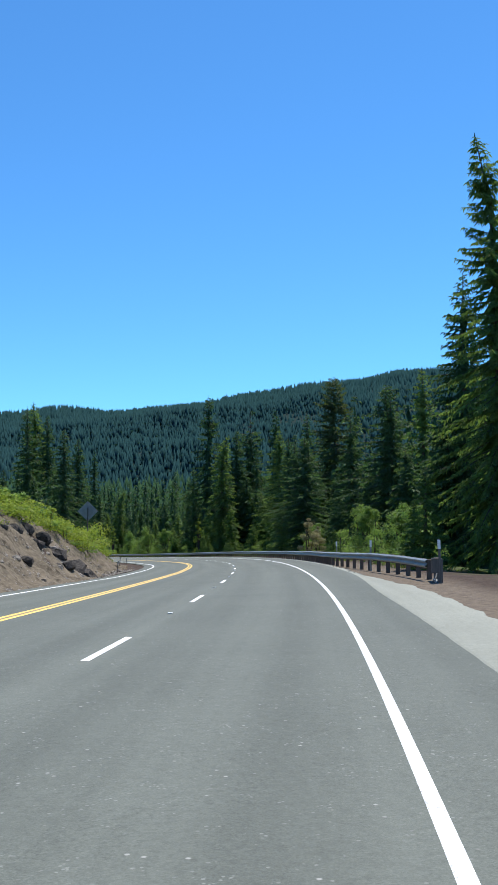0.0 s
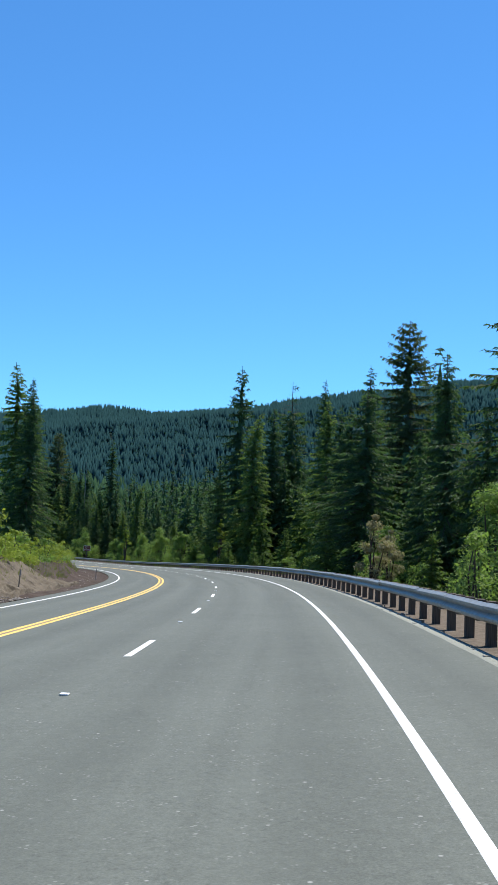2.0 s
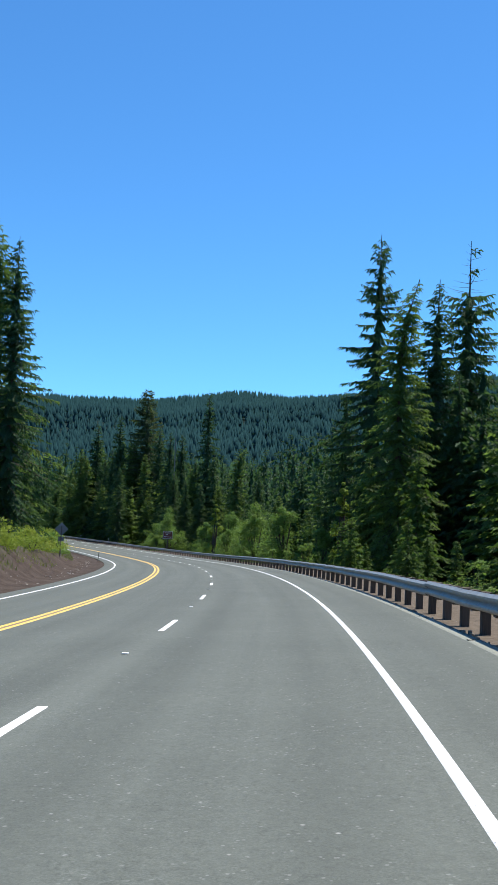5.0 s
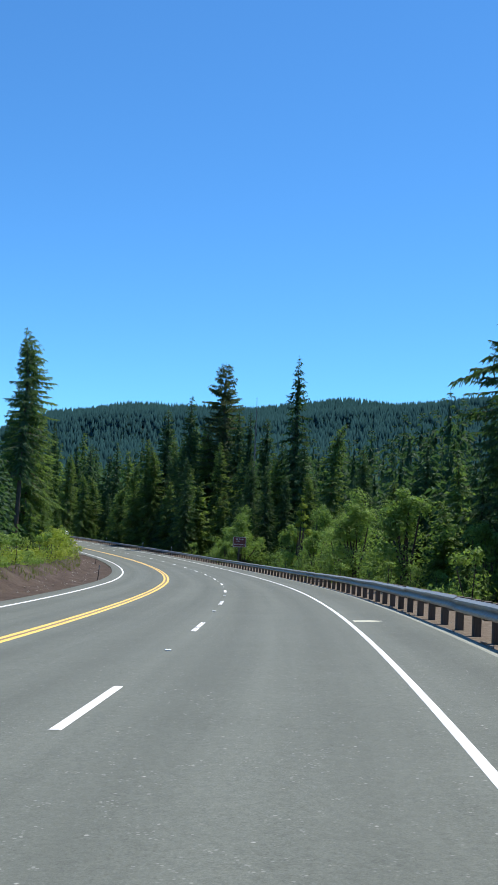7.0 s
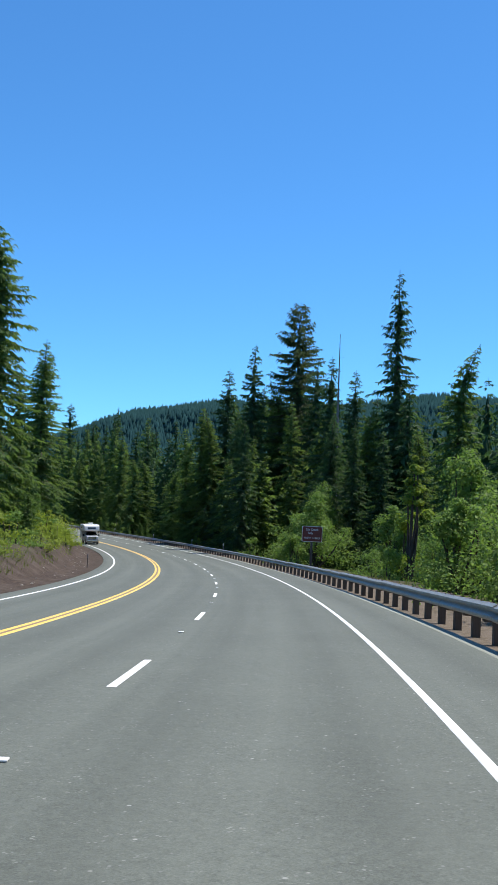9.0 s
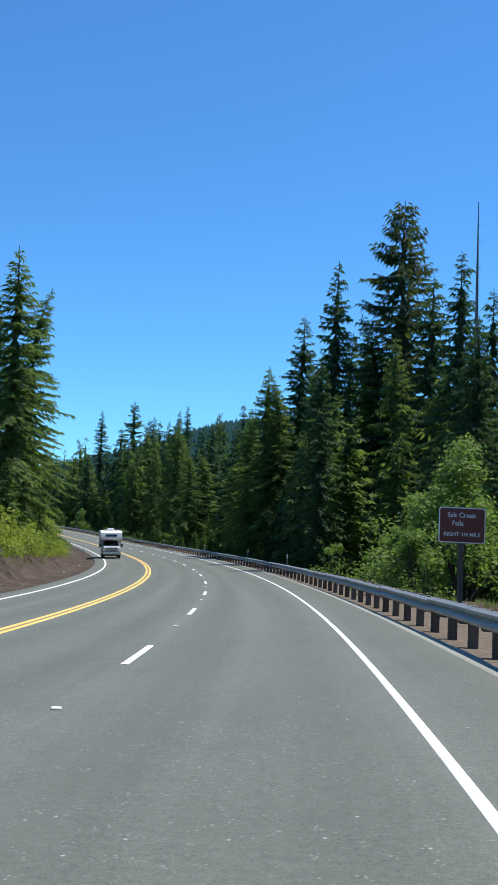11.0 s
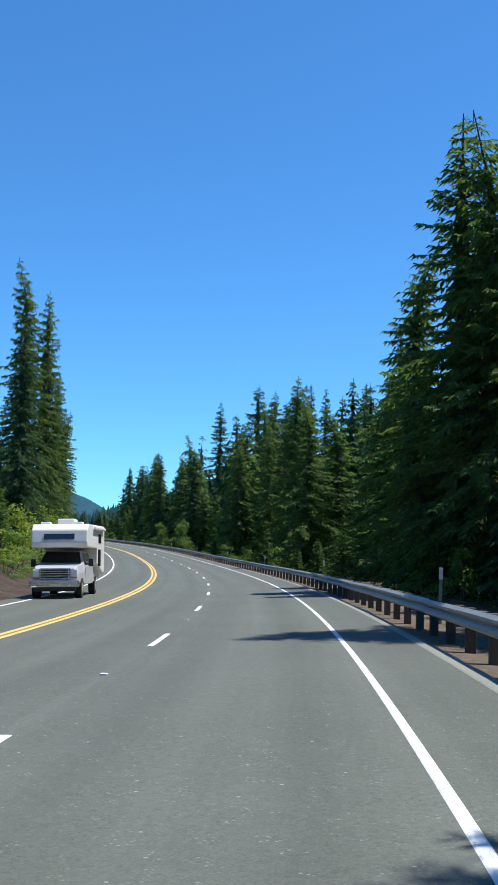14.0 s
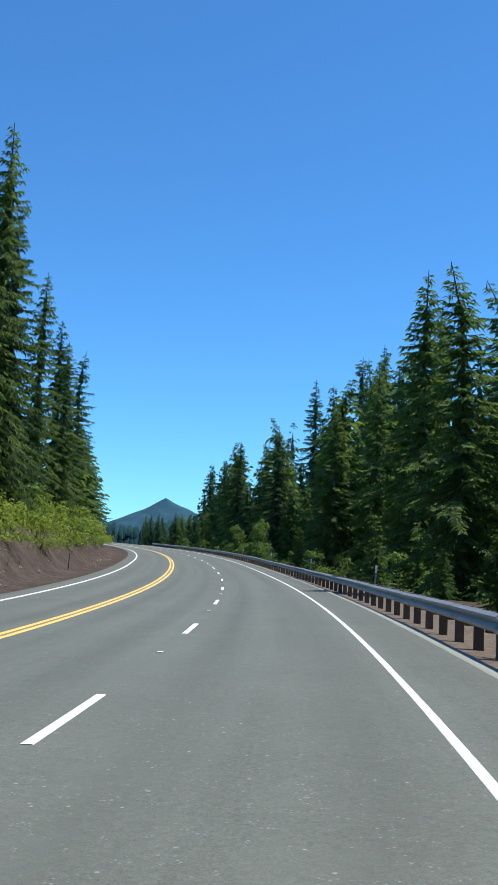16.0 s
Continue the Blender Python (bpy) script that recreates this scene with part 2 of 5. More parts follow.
LAMP_GLASS = plain_material("lamp_lens", (0.75, 0.76, 0.78), 0.1)
AMBER = plain_material("amber_lens", (0.6, 0.2, 0.02), 0.3)


def glass_material(name, tint):
    m = Mat(name, 0.06, 0, 0.6)
    m.colour(tint)
    m.b.inputs["Coat Weight"].default_value = 1.0
    return m.m


DARK_GLASS = glass_material("tinted_vehicle_glass", (0.012, 0.014, 0.016))

# ---- the road's line ----
STEP = np.arange(-90.0, 701.0, 1.0)
KNOTS = np.arange(-20.0, 621.0, 40.0)
BEND = [1.66, 1.56, 1.33, 2.46, 2.05, 2.12, 2.31, 2.13, 2.24, 2.13, 2.16, 1.61, 1.25, 1.24, 1.24, 1.24, 1.24]
GRADE = [-1.05, -2.63, -3.28, -3.51, -1.38, 0.20, 2.43, 2.18, 2.07]
BANK = [0.11, -3.51, -4.11, -2.77, -2.61, -2.49, 0.10, -0.28, -0.41]
WIDE = np.arange(-20.0, 621.0, 80.0)


def running(values, start):
    """The running integral of values along STEP, nought at s = 0."""
    q = np.concatenate(([0.0], np.cumsum((values[1:] + values[:-1]) / 2)))
    return q - q[90] + start


turn_at = running(np.interp(STEP, KNOTS, BEND) * 1e-3, radians(-2.585))
road_x = running(-np.sin(turn_at), 0.0)
road_y = running(np.cos(turn_at), 0.0)
road_z = running(np.interp(STEP, WIDE, GRADE) / 100, 0.0)
bank_at = np.radians(np.interp(STEP, WIDE, BANK))


def along(s):
    """Place, heading and bank of the road's line at s metres."""
    return [float(np.interp(s, STEP, q)) for q in (road_x, road_y, road_z, turn_at, bank_at)]


def on_road(s, d, h=0.0):
    """A place d metres to the right of the line, h above the road's surface."""
    x, y, z, th, b = along(s)
    return Vector((x + math.cos(th) * d, y + math.sin(th) * d, z - math.tan(b) * d + h))


def smooth(a, b, q):
    q = min(1.0, max(0.0, (q - a) / (b - a)))
    return q * q * (3 - 2 * q)


ROAD_LEFT = -10.35


def road_right(s):
    """The pavement's right edge, a little nearer in the second half."""
    return 3.05 - 0.4 * smooth(230, 310, s)


def bank_rise(s):
    """Height of the cut bank on the left, 6.5 m beyond the pavement."""
    h = 4.4 - 2.0 * smooth(60, 86, s) - 0.8 * smooth(88, 128, s)
    h += 0.5 * math.sin(s * 0.043 + 1.0) * smooth(90, 130, s) + 0.8 * smooth(370, 410, s)
    return h


def off_road(s, d):
    """Height of the ground over the road's plane, beside it."""
    if d > road_right(s):
        w = d - road_right(s)
        h = -0.06 - 0.1 * smooth(0, 1.5, w) - (0.9 * smooth(3, 16, w) + 3.5 * smooth(14, 90, w)) * smooth(20, 60, s)
        h += noise.noise((s * 0.11, d * 0.17, 0)) * 0.35 * smooth(1.5, 6, w)
        return h
    if d < ROAD_LEFT:
        w = ROAD_LEFT - d
        steep = 1 - smooth(84, 112, s)
        toe = smooth(58, 80, s)
        h = -0.05 - 0.12 * smooth(0, 0.8, w) * (1 - smooth(1.0, 2.4, w)) + bank_rise(s) * smooth(0.9 + 1.2 * toe, 6.5 - 1.1 * toe, w)
        h += 5.0 * smooth(6, 110, w)
        h += noise.noise((s * 0.3, d * 0.4, 3)) * 0.28 * smooth(1.0, 3.0, w)
        h += noise.noise((s * 0.9, d * 0.9, 7)) * (0.16 + 0.2 * steep) * smooth(1.0, 2.5, w) * (1 - smooth(8, 12, w))
        return h
    return -0.12


def ground_at(s, d):
    """A place on the ground. The road's bank dies out beside it."""
    x, y, z, th, b = along(s)
    lean = -math.tan(b) * (d if ROAD_LEFT - 4 < d < 7 else (ROAD_LEFT - 4 if d < 0 else 7))
    return Vector((x + math.cos(th) * d, y + math.sin(th) * d, z + lean + off_road(s, d)))


RIDGE_AZ = (-180, -120, -60, -30, -20, -8, -2, 4, 9, 16, 22, 26, 30, 33, 36, 38, 40, 42, 60, 75, 100, 140, 180)
RIDGE_EL = (3, 4, 8, 9.6, 9.4, 9.0, 8.3, 7.5, 6.95, 6.5, 6.15, 5.6, 4.8, 4.0, 3.2, 2.3, 1.2, 0.6, 0.4, 1, 3, 3, 3)
VIEW = Vector((-20.0, 90.0, -4.0))


def hill_height(x, y):
    """Wooded hills round the valley, seen from the road."""
    dx, dy = x - VIEW.x, y - VIEW.y
    r, az = math.hypot(dx, dy), math.degrees(math.atan2(-dx, dy))
    top = 1500 * math.tan(radians(float(np.interp(az, RIDGE_AZ, RIDGE_EL)))) - 7
    up = smooth(420, 1500, r) * (1 - 0.75 * smooth(1500, 2600, r))
    rough = noise.noise((x * 0.004, y * 0.004, 2)) * 16 + noise.noise((x * 0.013, y * 0.013, 5)) * 7
    return VIEW.z - 4 + top * up + rough * smooth(350, 900, r) * (1 - 0.5 * smooth(1500, 2500, r))


# ---- mesh helpers ----


def mesh_object(name, verts, faces, material, parent=None, label="", uvs=None, smooth_shade=False):
    me = bpy.data.meshes.new(name)
    me.from_pydata([tuple(v) for v in verts], [], faces)
    if uvs is not None:
        layer = me.uv_layers.new(name="UVMap")
        idx = np.empty(len(me.loops), dtype=np.int32)
        me.loops.foreach_get("vertex_index", idx)
        layer.data.foreach_set("uv", np.asarray(uvs, dtype=np.float32)[idx].ravel())
    if smooth_shade:
        me.polygons.foreach_set("use_smooth", [True] * len(me.polygons))
    me.materials.append(material)
    me.update()
    ob = new(name, me)
    ob.parent = parent
    return tagged(ob, label)


def part(name, bm, material, parent, label="", shade=False):
    me = bpy.data.meshes.new(name)
    bm.to_mesh(me)
    bm.free()
    if shade:
        me.polygons.foreach_set("use_smooth", [True] * len(me.polygons))
    me.materials.append(material)
    ob = new(name, me)
    ob.parent = parent
    return tagged(ob, label)


def add_box(bm, size, m=Matrix(), bevel=0.0):
    r = bmesh.ops.create_cube(bm, size=1.0, matrix=m @ Matrix.Diagonal((*size, 1)))
    if bevel:
        edges = list({e for v in r["verts"] for e in v.link_edges})
        bmesh.ops.bevel(bm, geom=edges, offset=bevel, segments=2, affect="EDGES", profile=0.5)
    return bm


def add_rod(bm, a, b, r0, r1=None, sides=8):
    a, b = Vector(a), Vector(b)
    q = (b - a).to_track_quat("Z", "Y").to_matrix().to_4x4()
    bmesh.ops.create_cone(bm, cap_ends=True, segments=sides, radius1=r0, radius2=r0 if r1 is None else r1, depth=(b - a).length, matrix=Matrix.Translation((a + b) / 2) @ q)
    return bm


def heading(s):
    return math.degrees(along(s)[3])


def ribbon(name, s0, s1, d0, d1, h, material, parent=None, step=1.0, across=1, label=""):
    """A strip of road surface from s0 to s1 between two offsets, h above the plane; paint thins out at its edges."""
    ss = np.linspace(s0, s1, max(2, int(math.ceil((s1 - s0) / step)) + 1))
    verts, uvs, faces = [], [], []
    for i, s in enumerate(ss):
        end = d1(s) if callable(d1) else d1
        if h:
            row = [(d0, 0.0), (d0 + 0.012, h), (end - 0.012, h), (end, 0.0)]
        else:
            row = [(d0 + (end - d0) * k / across, 0.0) for k in range(across + 1)]
        for d, z in row:
            verts.append(on_road(s, d, z))
            uvs.append((s, d))
    n = len(row)
    for i in range(len(ss) - 1):
        for k in range(n - 1):
            faces.append((i * n + k, i * n + k + 1, (i + 1) * n + k + 1, (i + 1) * n + k))
    return mesh_object(name, verts, faces, material, parent, label, uvs)


# ---- ground: one sheet to the horizon ----
def build_ground():
    cols = [-130, -105, -85, -68, -55, -45, -37, -31, -27, -24, -22, -20.5, -19, -18, -17, -16.2, -15.5, -14.8, -14.2, -13.6, -13, -12.5, -12, -11.6, -11.2, -10.8, -10.4]
    cols += [-9.6, -7, -4, -1, 2, 2.4, 2.75, 3.08, 3.5, 4, 4.6, 5.4, 6.4, 7.6, 9, 11, 13.5, 16.5, 20, 25, 31, 38, 47, 58, 72, 90, 110, 130]
    rows = np.concatenate((np.arange(-85.0, 560.0, 1.5), np.arange(560.0, 691.0, 4.0)))
    n = len(cols)
    verts, uvs, faces = [], [], []
    for s in rows:
        for d in cols:
            verts.append(ground_at(s, d))
            uvs.append((s, d))
    for i in range(len(rows) - 1):
        for k in range(n - 1):
            faces.append((i * n + k, i * n + k + 1, (i + 1) * n + k + 1, (i + 1) * n + k))
    m = len(rows)
    rim = [k for k in range(n)] + [i * n + n - 1 for i in range(1, m)] + [(m - 1) * n + k for k in range(n - 2, -1, -1)] + [i * n for i in range(m - 2, 0, -1)]
    mid = ground_at(265, 0)
    last = rim
    for f in (0.01, 0.025, 0.045, 0.07, 0.1, 0.13, 0.165, 0.2, 0.24, 0.28, 0.31, 0.35, 0.42, 0.55, 0.8, 1.0):
        ring = []
        for k, b in enumerate(rim):
            p = verts[b]
            way = Vector((p.x - mid.x, p.y - mid.y, 0)).normalized()
            q = Vector((p.x, p.y, 0)).lerp(Vector((mid.x, mid.y, 0)) + way * 4700, f)
            z = hill_height(q.x, q.y)
            z = p.z + (z - p.z) * smooth(0, 0.09, f)
            ring.append(len(verts))
            verts.append(Vector((q.x, q.y, z)))
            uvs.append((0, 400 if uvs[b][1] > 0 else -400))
        for k in range(len(rim)):
            j = (k + 1) % len(rim)
            faces.append((last[k], ring[k], ring[j], last[j]))
        last = ring
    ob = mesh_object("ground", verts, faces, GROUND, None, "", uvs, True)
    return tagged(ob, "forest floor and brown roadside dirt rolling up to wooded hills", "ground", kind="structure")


build_ground()

# ---- road ----
road = tagged(ribbon("road", -85, 680, ROAD_LEFT, road_right, 0.0, ASPHALT, None, 1.0, 12),
              "grey three-lane mountain highway of worn asphalt", "road", kind="structure")
DASH_START = 0.34
DASH, EDGE, LEFT_EDGE, CENTRE = -2.36, 1.143, -9.35, -5.818
ribbon("edge_line", -80, 675, EDGE - 0.068, EDGE + 0.03, 0.006, WHITE_PAINT, road, 1.0, 1, "solid white edge line")
ribbon("edge_line", -80, 675, LEFT_EDGE - 0.075, LEFT_EDGE + 0.075, 0.006, WHITE_PAINT, road, 1.0, 1, "solid white edge line")
for q in (-0.2, 0.06):
    ribbon("centre_line", -80, 675, CENTRE + q, CENTRE + q + 0.14, 0.006, YELLOW_PAINT, road, 1.0, 1, "solid yellow centre line")
ribbon("faded_centre_paint", -80, 675, CENTRE - 0.055, CENTRE + 0.055, 0.004, FADED_PAINT, road, 1.0, 1, "faded brownish old paint between the centre lines")
for k in range(-6, 55):
    s = DASH_START + 12.192 * k
    ribbon("lane_dash", s, s + 3.048, DASH - 0.06, DASH + 0.06, 0.006, WORN_PAINT if k in (15, 16) else WHITE_PAINT, road, 0.8)
bm = bmesh.new()
add_box(bm, (0.1, 0.1, 0.018), Matrix.Translation((0, 0, 0.009)), 0.006)
marker = part("road_marker", bm, MARKER_WHITE, road, "raised white pavement marker")
marker.matrix_basis = Matrix.Translation(on_road(DASH_START - 73 + 8.05, DASH, 0.004))
spread = random.Random(14)
for k in range(-5, 46):
    at = DASH_START + 12.192 * k + 8.05 + spread.uniform(-0.35, 0.35)
    if k == 8:                          # one has been torn off
        continue
    ob = marker.copy()
    scene.collection.objects.link(ob)
    ob.matrix_basis = Matrix.Translation(on_road(at, DASH + spread.uniform(-0.03, 0.03), 0.004)) @ pose(0, 0, 0, 0, 0, heading(at) + spread.uniform(-8, 8))

ribbon("faded_patch", 186.3, 187.0, 1.28, lambda s: 2.0 - 0.9 * abs(s - 186.7), 0.005, OLD_PAINT, road, 0.1, 1, "pale worn patch of old paint")

# pale old apron along the right edge, and its ragged end at the pull-out
def build_apron():
    verts, uvs, faces = [], [], []
    ss = np.concatenate((np.arange(-85, -2, 1.0), np.arange(-2, 60, 0.2), np.arange(60, 640, 0.75)))
    for s in ss:
        wide = 0.62 * (1 - smooth(27, 40, s))
        ragged = 0.25 + 0.75 * min(1.0, wide)
        inner = 2.38 + 0.42 * smooth(24, 42, s) - 0.4 * smooth(230, 310, s) + noise.noise((s * 1.3, 8.5, 0)) * 0.012
        outer = road_right(s) + 0.02 + wide + (noise.noise((s * 0.35, 1.5, 0)) * 0.3 + noise.noise((s * 1.1, 4.5, 0)) * 0.16 + noise.noise((s * 3.1, 2.5, 0)) * 0.08) * ragged
        for d, h in ((inner, 0.0), (inner + 0.03, 0.007), (inner + (outer - inner) * 0.6, 0.006), (outer - 0.04, 0.004), (outer, -0.05)):
            verts.append(on_road(s, d, h))
            uvs.append((s, d))
    for i in range(len(ss) - 1):
        for k in range(4):
            faces.append((i * 5 + k, i * 5 + k + 1, i * 5 + k + 6, i * 5 + k + 5))
    ob = mesh_object("pavement", verts, faces, OLD_ASPHALT, None, "", uvs)
    tagged(ob, "pale cracked old asphalt strip along the shoulder", "pavement", kind="structure")


build_apron()

# ---- trees ----


class Cloud:
    """Collects loose triangles and quads for one mesh."""

    def __init__(self):
        self.v, self.f = [], []

    def add(self, pts, faces):
        o = len(self.v)
        self.v.extend(pts)
        self.f.extend(tuple(o + k for k in q) for q in faces)

    def mesh(self, name, material):
        me = bpy.data.meshes.new(name)
        me.from_pydata([tuple(q) for q in self.v], [], self.f)
        me.materials.append(material)
        me.update()
        return me


def tapered(cloud, pts, radii, sides):
    """A bent, tapering stem through pts."""
    o = len(cloud.v)
    for p, r in zip(pts, radii):
        for k in range(sides):
            a = 2 * math.pi * k / sides
            cloud.v.append(Vector((p[0] + r * math.cos(a), p[1] + r * math.sin(a), p[2])))
    for i in range(len(pts) - 1):
        for k in range(sides):
            j = (k + 1) % sides
            cloud.f.append((o + i * sides + k, o + i * sides + j, o + (i + 1) * sides + j, o + (i + 1) * sides + k))


def conifer_meshes(seed, height, radius, whorl, per, seg, needle, bare=0.06, droop=0.35, power=0.8, sparse=0.06, dead_top=0.0, inner=9, spray=3, full=0.6, nod=0.0, ragged=0.42):
    """Trunk and crown meshes of a conifer: drooping limbs all round, each a frond of narrow branchlets that hang at their tips.
    full: the share of the height over which the crown tapers; nod: how far the tip leans over; ragged: how uneven the limbs are."""
    rnd = random.Random(seed)
    trunk, crown = Cloud(), Cloud()
    bend = [(0, 0)]
    for k in range(12):
        lean = nod * height * 0.012 * max(0, k - 8)
        bend.append((bend[-1][0] + rnd.uniform(-1, 1) * height * 0.0025 + lean, bend[-1][1] + rnd.uniform(-1, 1) * height * 0.0025))

    def axis(z):
        q = max(0.0, min(11.99, z / height * 12))
        i = int(q)
        return Vector((bend[i][0] + (bend[i + 1][0] - bend[i][0]) * (q - i), bend[i][1] + (bend[i + 1][1] - bend[i][1]) * (q - i), z))

    r0 = height * 0.0125 + 0.03
    zs = [-0.6, 0.0, 0.3] + [height * k / 9 for k in range(1, 10)]
    tapered(trunk, [axis(max(0, z)) + Vector((0, 0, min(0, z))) for z in zs], [r0 * 1.5, r0 * 1.3, r0 * 1.08] + [r0 * (1 - 0.97 * k / 9) + 0.012 for k in range(1, 10)], 7)
    down = Vector((0, 0, -1))
    z = height * bare
    while z < height * 0.985:
        q = z / height
        reach = radius * min(1.0, (1 - q) / full) ** power * (0.8 + 0.2 * smooth(0, 0.3, q)) * (1 - 0.12 * smooth(0.85, 0.98, q)) + 0.14
        n = per if q < 0.85 else max(4, per - 2)
        twist = rnd.uniform(0, 6.28)
        dead = q > 1 - dead_top
        for k in range(n):
            if rnd.random() < sparse and q < 0.92:
                continue
            a = twist + 2 * math.pi * k / n + rnd.uniform(-0.5, 0.5)
            zz = min(height * 0.985, max(0.2, z + rnd.uniform(-0.45, 0.45) * whorl))
            uneven = 1 + ragged * noise.noise((math.cos(a) * 1.5, math.sin(a) * 1.5, zz * 0.38 + seed * 7))
            ln = reach * rnd.uniform(0.58, 1.06) * uneven * (1.16 if rnd.random() < 0.07 else 1.0)
            up = 0.26 * max(0, q - 0.6) / 0.4 - droop * (1 - q) + rnd.uniform(-0.16, 0.16)
            o = axis(zz)
            out = Vector((math.cos(a), math.sin(a), 0))
            side = Vector((-math.sin(a), math.cos(a), 0))
            curl = rnd.uniform(-0.15, 0.15)
            sag = 0.32 * (1 - q) * rnd.uniform(0.7, 1.3)

            def limb(u):
                return o + out * (ln * u) + side * (ln * curl * u * u) + Vector((0, 0, ln * (up * u - sag * u * u + 0.12 * u * u * u)))

            if ln > 0.5 and spray == 3:
                b0, b1, b2 = limb(0), limb(0.5), limb(0.92)
                w = 0.011 * ln + 0.008
                trunk.add([b0 + Vector((0, 0, w)), b0 - side * w, b0 + side * w, b1 + Vector((0, 0, w * 0.7)), b1 - side * w * 0.7, b1 + side * w * 0.7, b2],
                          [(0, 1, 4, 3), (0, 3, 5, 2), (3, 4, 6), (3, 6, 5)])
            if dead and rnd.random() < 0.8:
                continue
            m = max(2, int(round(ln / seg)))
            start = 0.1 + 0.12 * rnd.random() if ln > 1.2 else 0.0
            for i in range(m):
                u = start + (1 - start) * (i + rnd.uniform(0.1, 0.9)) / m
                c = limb(u)
                size = needle * (0.55 + 0.75 * math.sin(math.pi * (0.16 + 0.74 * u))) * rnd.uniform(0.65, 1.3)
                size = min(size, 0.16 + 0.5 * ln)
                for sgn in (-1, 1):
                    d = (out * rnd.uniform(0.35, 1.0) + side * sgn * rnd.uniform(0.35, 1.0)).normalized()
                    d.z = rnd.uniform(-0.55, 0.12)
                    flat = d.cross(down).normalized()
                    g = (flat * rnd.uniform(0.4, 1.0) + down * rnd.uniform(-0.9, 0.9)).normalized() * size * (0.165 if spray == 3 else 0.26)
                    mid = c + d * size * 0.5
                    tip = c + d * size + down * size * rnd.uniform(0.12, 0.5)
                    crown.add([c, mid - g, tip, mid + g], [(0, 1, 2), (0, 2, 3)])
                if spray == 3:
                    # a short twig hanging under the limb, so that it reads from the side too
                    e = c + down * size * rnd.uniform(0.35, 0.8) + (out * rnd.uniform(-0.2, 0.5) + side * rnd.uniform(-0.4, 0.4)) * size
                    g = (out + side * rnd.uniform(-0.6, 0.6)) * size * 0.13
                    crown.add([c - g, e, c + g], [(0, 1, 2)])
            e = limb(1.0) + out * 0.35 * needle + down * 0.1 * needle
            c = limb(0.82)
            crown.add([c + side * 0.14 * needle, c - side * 0.14 * needle, e], [(0, 1, 2)])
        if not dead and q < 0.9 and inner:
            # the dark heart of the crown: ragged boughs hanging close to the stem
            ring = []
            for k in range(inner):
                a = twist + 2 * math.pi * (k + rnd.uniform(-0.3, 0.3)) / inner
                r = reach * (rnd.uniform(0.24, 0.44) if k % 2 else rnd.uniform(0.1, 0.2)) * (1 - sparse)
                ring.append(axis(z) + Vector((r * math.cos(a), r * math.sin(a), -r * (0.25 + droop * (1 - q)) - rnd.uniform(0.1, 0.9) * whorl)))
            crown.add([axis(z) + Vector((0, 0, whorl * 0.7))] + ring, [(0, k + 1, (k + 1) % inner + 1) for k in range(inner)])
        z += whorl * rnd.uniform(0.65, 1.35) * (1.0 if q < 0.8 else 0.7)
    if not dead_top:
        t = axis(height)
        crown.add([t + Vector((0.045, 0, -0.7)), t + Vector((-0.04, 0.04, -0.7)), t + Vector((0, -0.045, -0.7)), t + Vector((0, 0, 0.1))], [(0, 1, 3), (1, 2, 3), (2, 0, 3)])
    return trunk, crown


MODELS = {}


def conifer_model(key, material, bark=BARK, **kw):
    trunk, crown = conifer_meshes(**kw)
    MODELS[key] = (trunk.mesh("trunk", bark), crown.mesh("crown", material), kw["height"])


def plant(name, key, s, d, top, label, category="tree", group="", width=1.0, turn=None, rnd=random.Random(5), tilt=0.0, stem="trunk"):
    """A tree or bush of a model, standing at (s, d) on the ground, its tip top metres above the road."""
    base = ground_at(s, d)
    trunk, crown, height = MODELS[key]
    tall = along(s)[2] + top - base.z
    k = tall / height
    wide = k ** 0.75 * width * rnd.uniform(0.9, 1.15)
    root = tagged(new(name), label, category, group)
    for n, me in ((stem, trunk), ("crown", crown)):
        if me is not None:
            new(n, me).parent = root
    root.matrix_basis = Matrix.Translation(base - Vector((0, 0, 0.05))) @ pose(0, 0, 0, rnd.uniform(-1, 1) * 0.8 + tilt, rnd.uniform(-1, 1) * 0.8, rnd.uniform(0, 360) if turn is None else turn) @ Matrix.Diagonal((wide * rnd.uniform(0.88, 1.12), wide, k, 1))
    return root


conifer_model("fir", NEEDLES, seed=1, height=22, radius=4.2, whorl=0.62, per=7, seg=0.22, needle=0.39, droop=0.3, power=0.95, full=0.7)
conifer_model("fir_b", SUNLIT_NEEDLES, seed=2, height=22, radius=3.7, whorl=0.6, per=7, seg=0.21, needle=0.37, droop=0.4, power=0.9, full=0.62)
conifer_model("hemlock", SUNLIT_NEEDLES, seed=3, height=24, radius=4.1, whorl=0.66, per=7, seg=0.23, needle=0.43, droop=0.42, power=0.85, full=0.66, nod=1.0)
conifer_model("near_hemlock", SUNLIT_NEEDLES, seed=3, height=24, radius=4.7, whorl=0.56, per=8, seg=0.17, needle=0.34, droop=0.42, power=0.85, full=0.66, nod=0.5)
conifer_model("spire", NEEDLES, seed=4, height=22, radius=2.9, whorl=0.56, per=6, seg=0.2, needle=0.36, droop=0.45, power=0.85, full=0.58)
conifer_model("broad", DRY_NEEDLES, seed=5, height=24, radius=4.5, whorl=0.62, per=8, seg=0.21, needle=0.41, droop=0.15, power=0.62, inner=3, full=0.42)
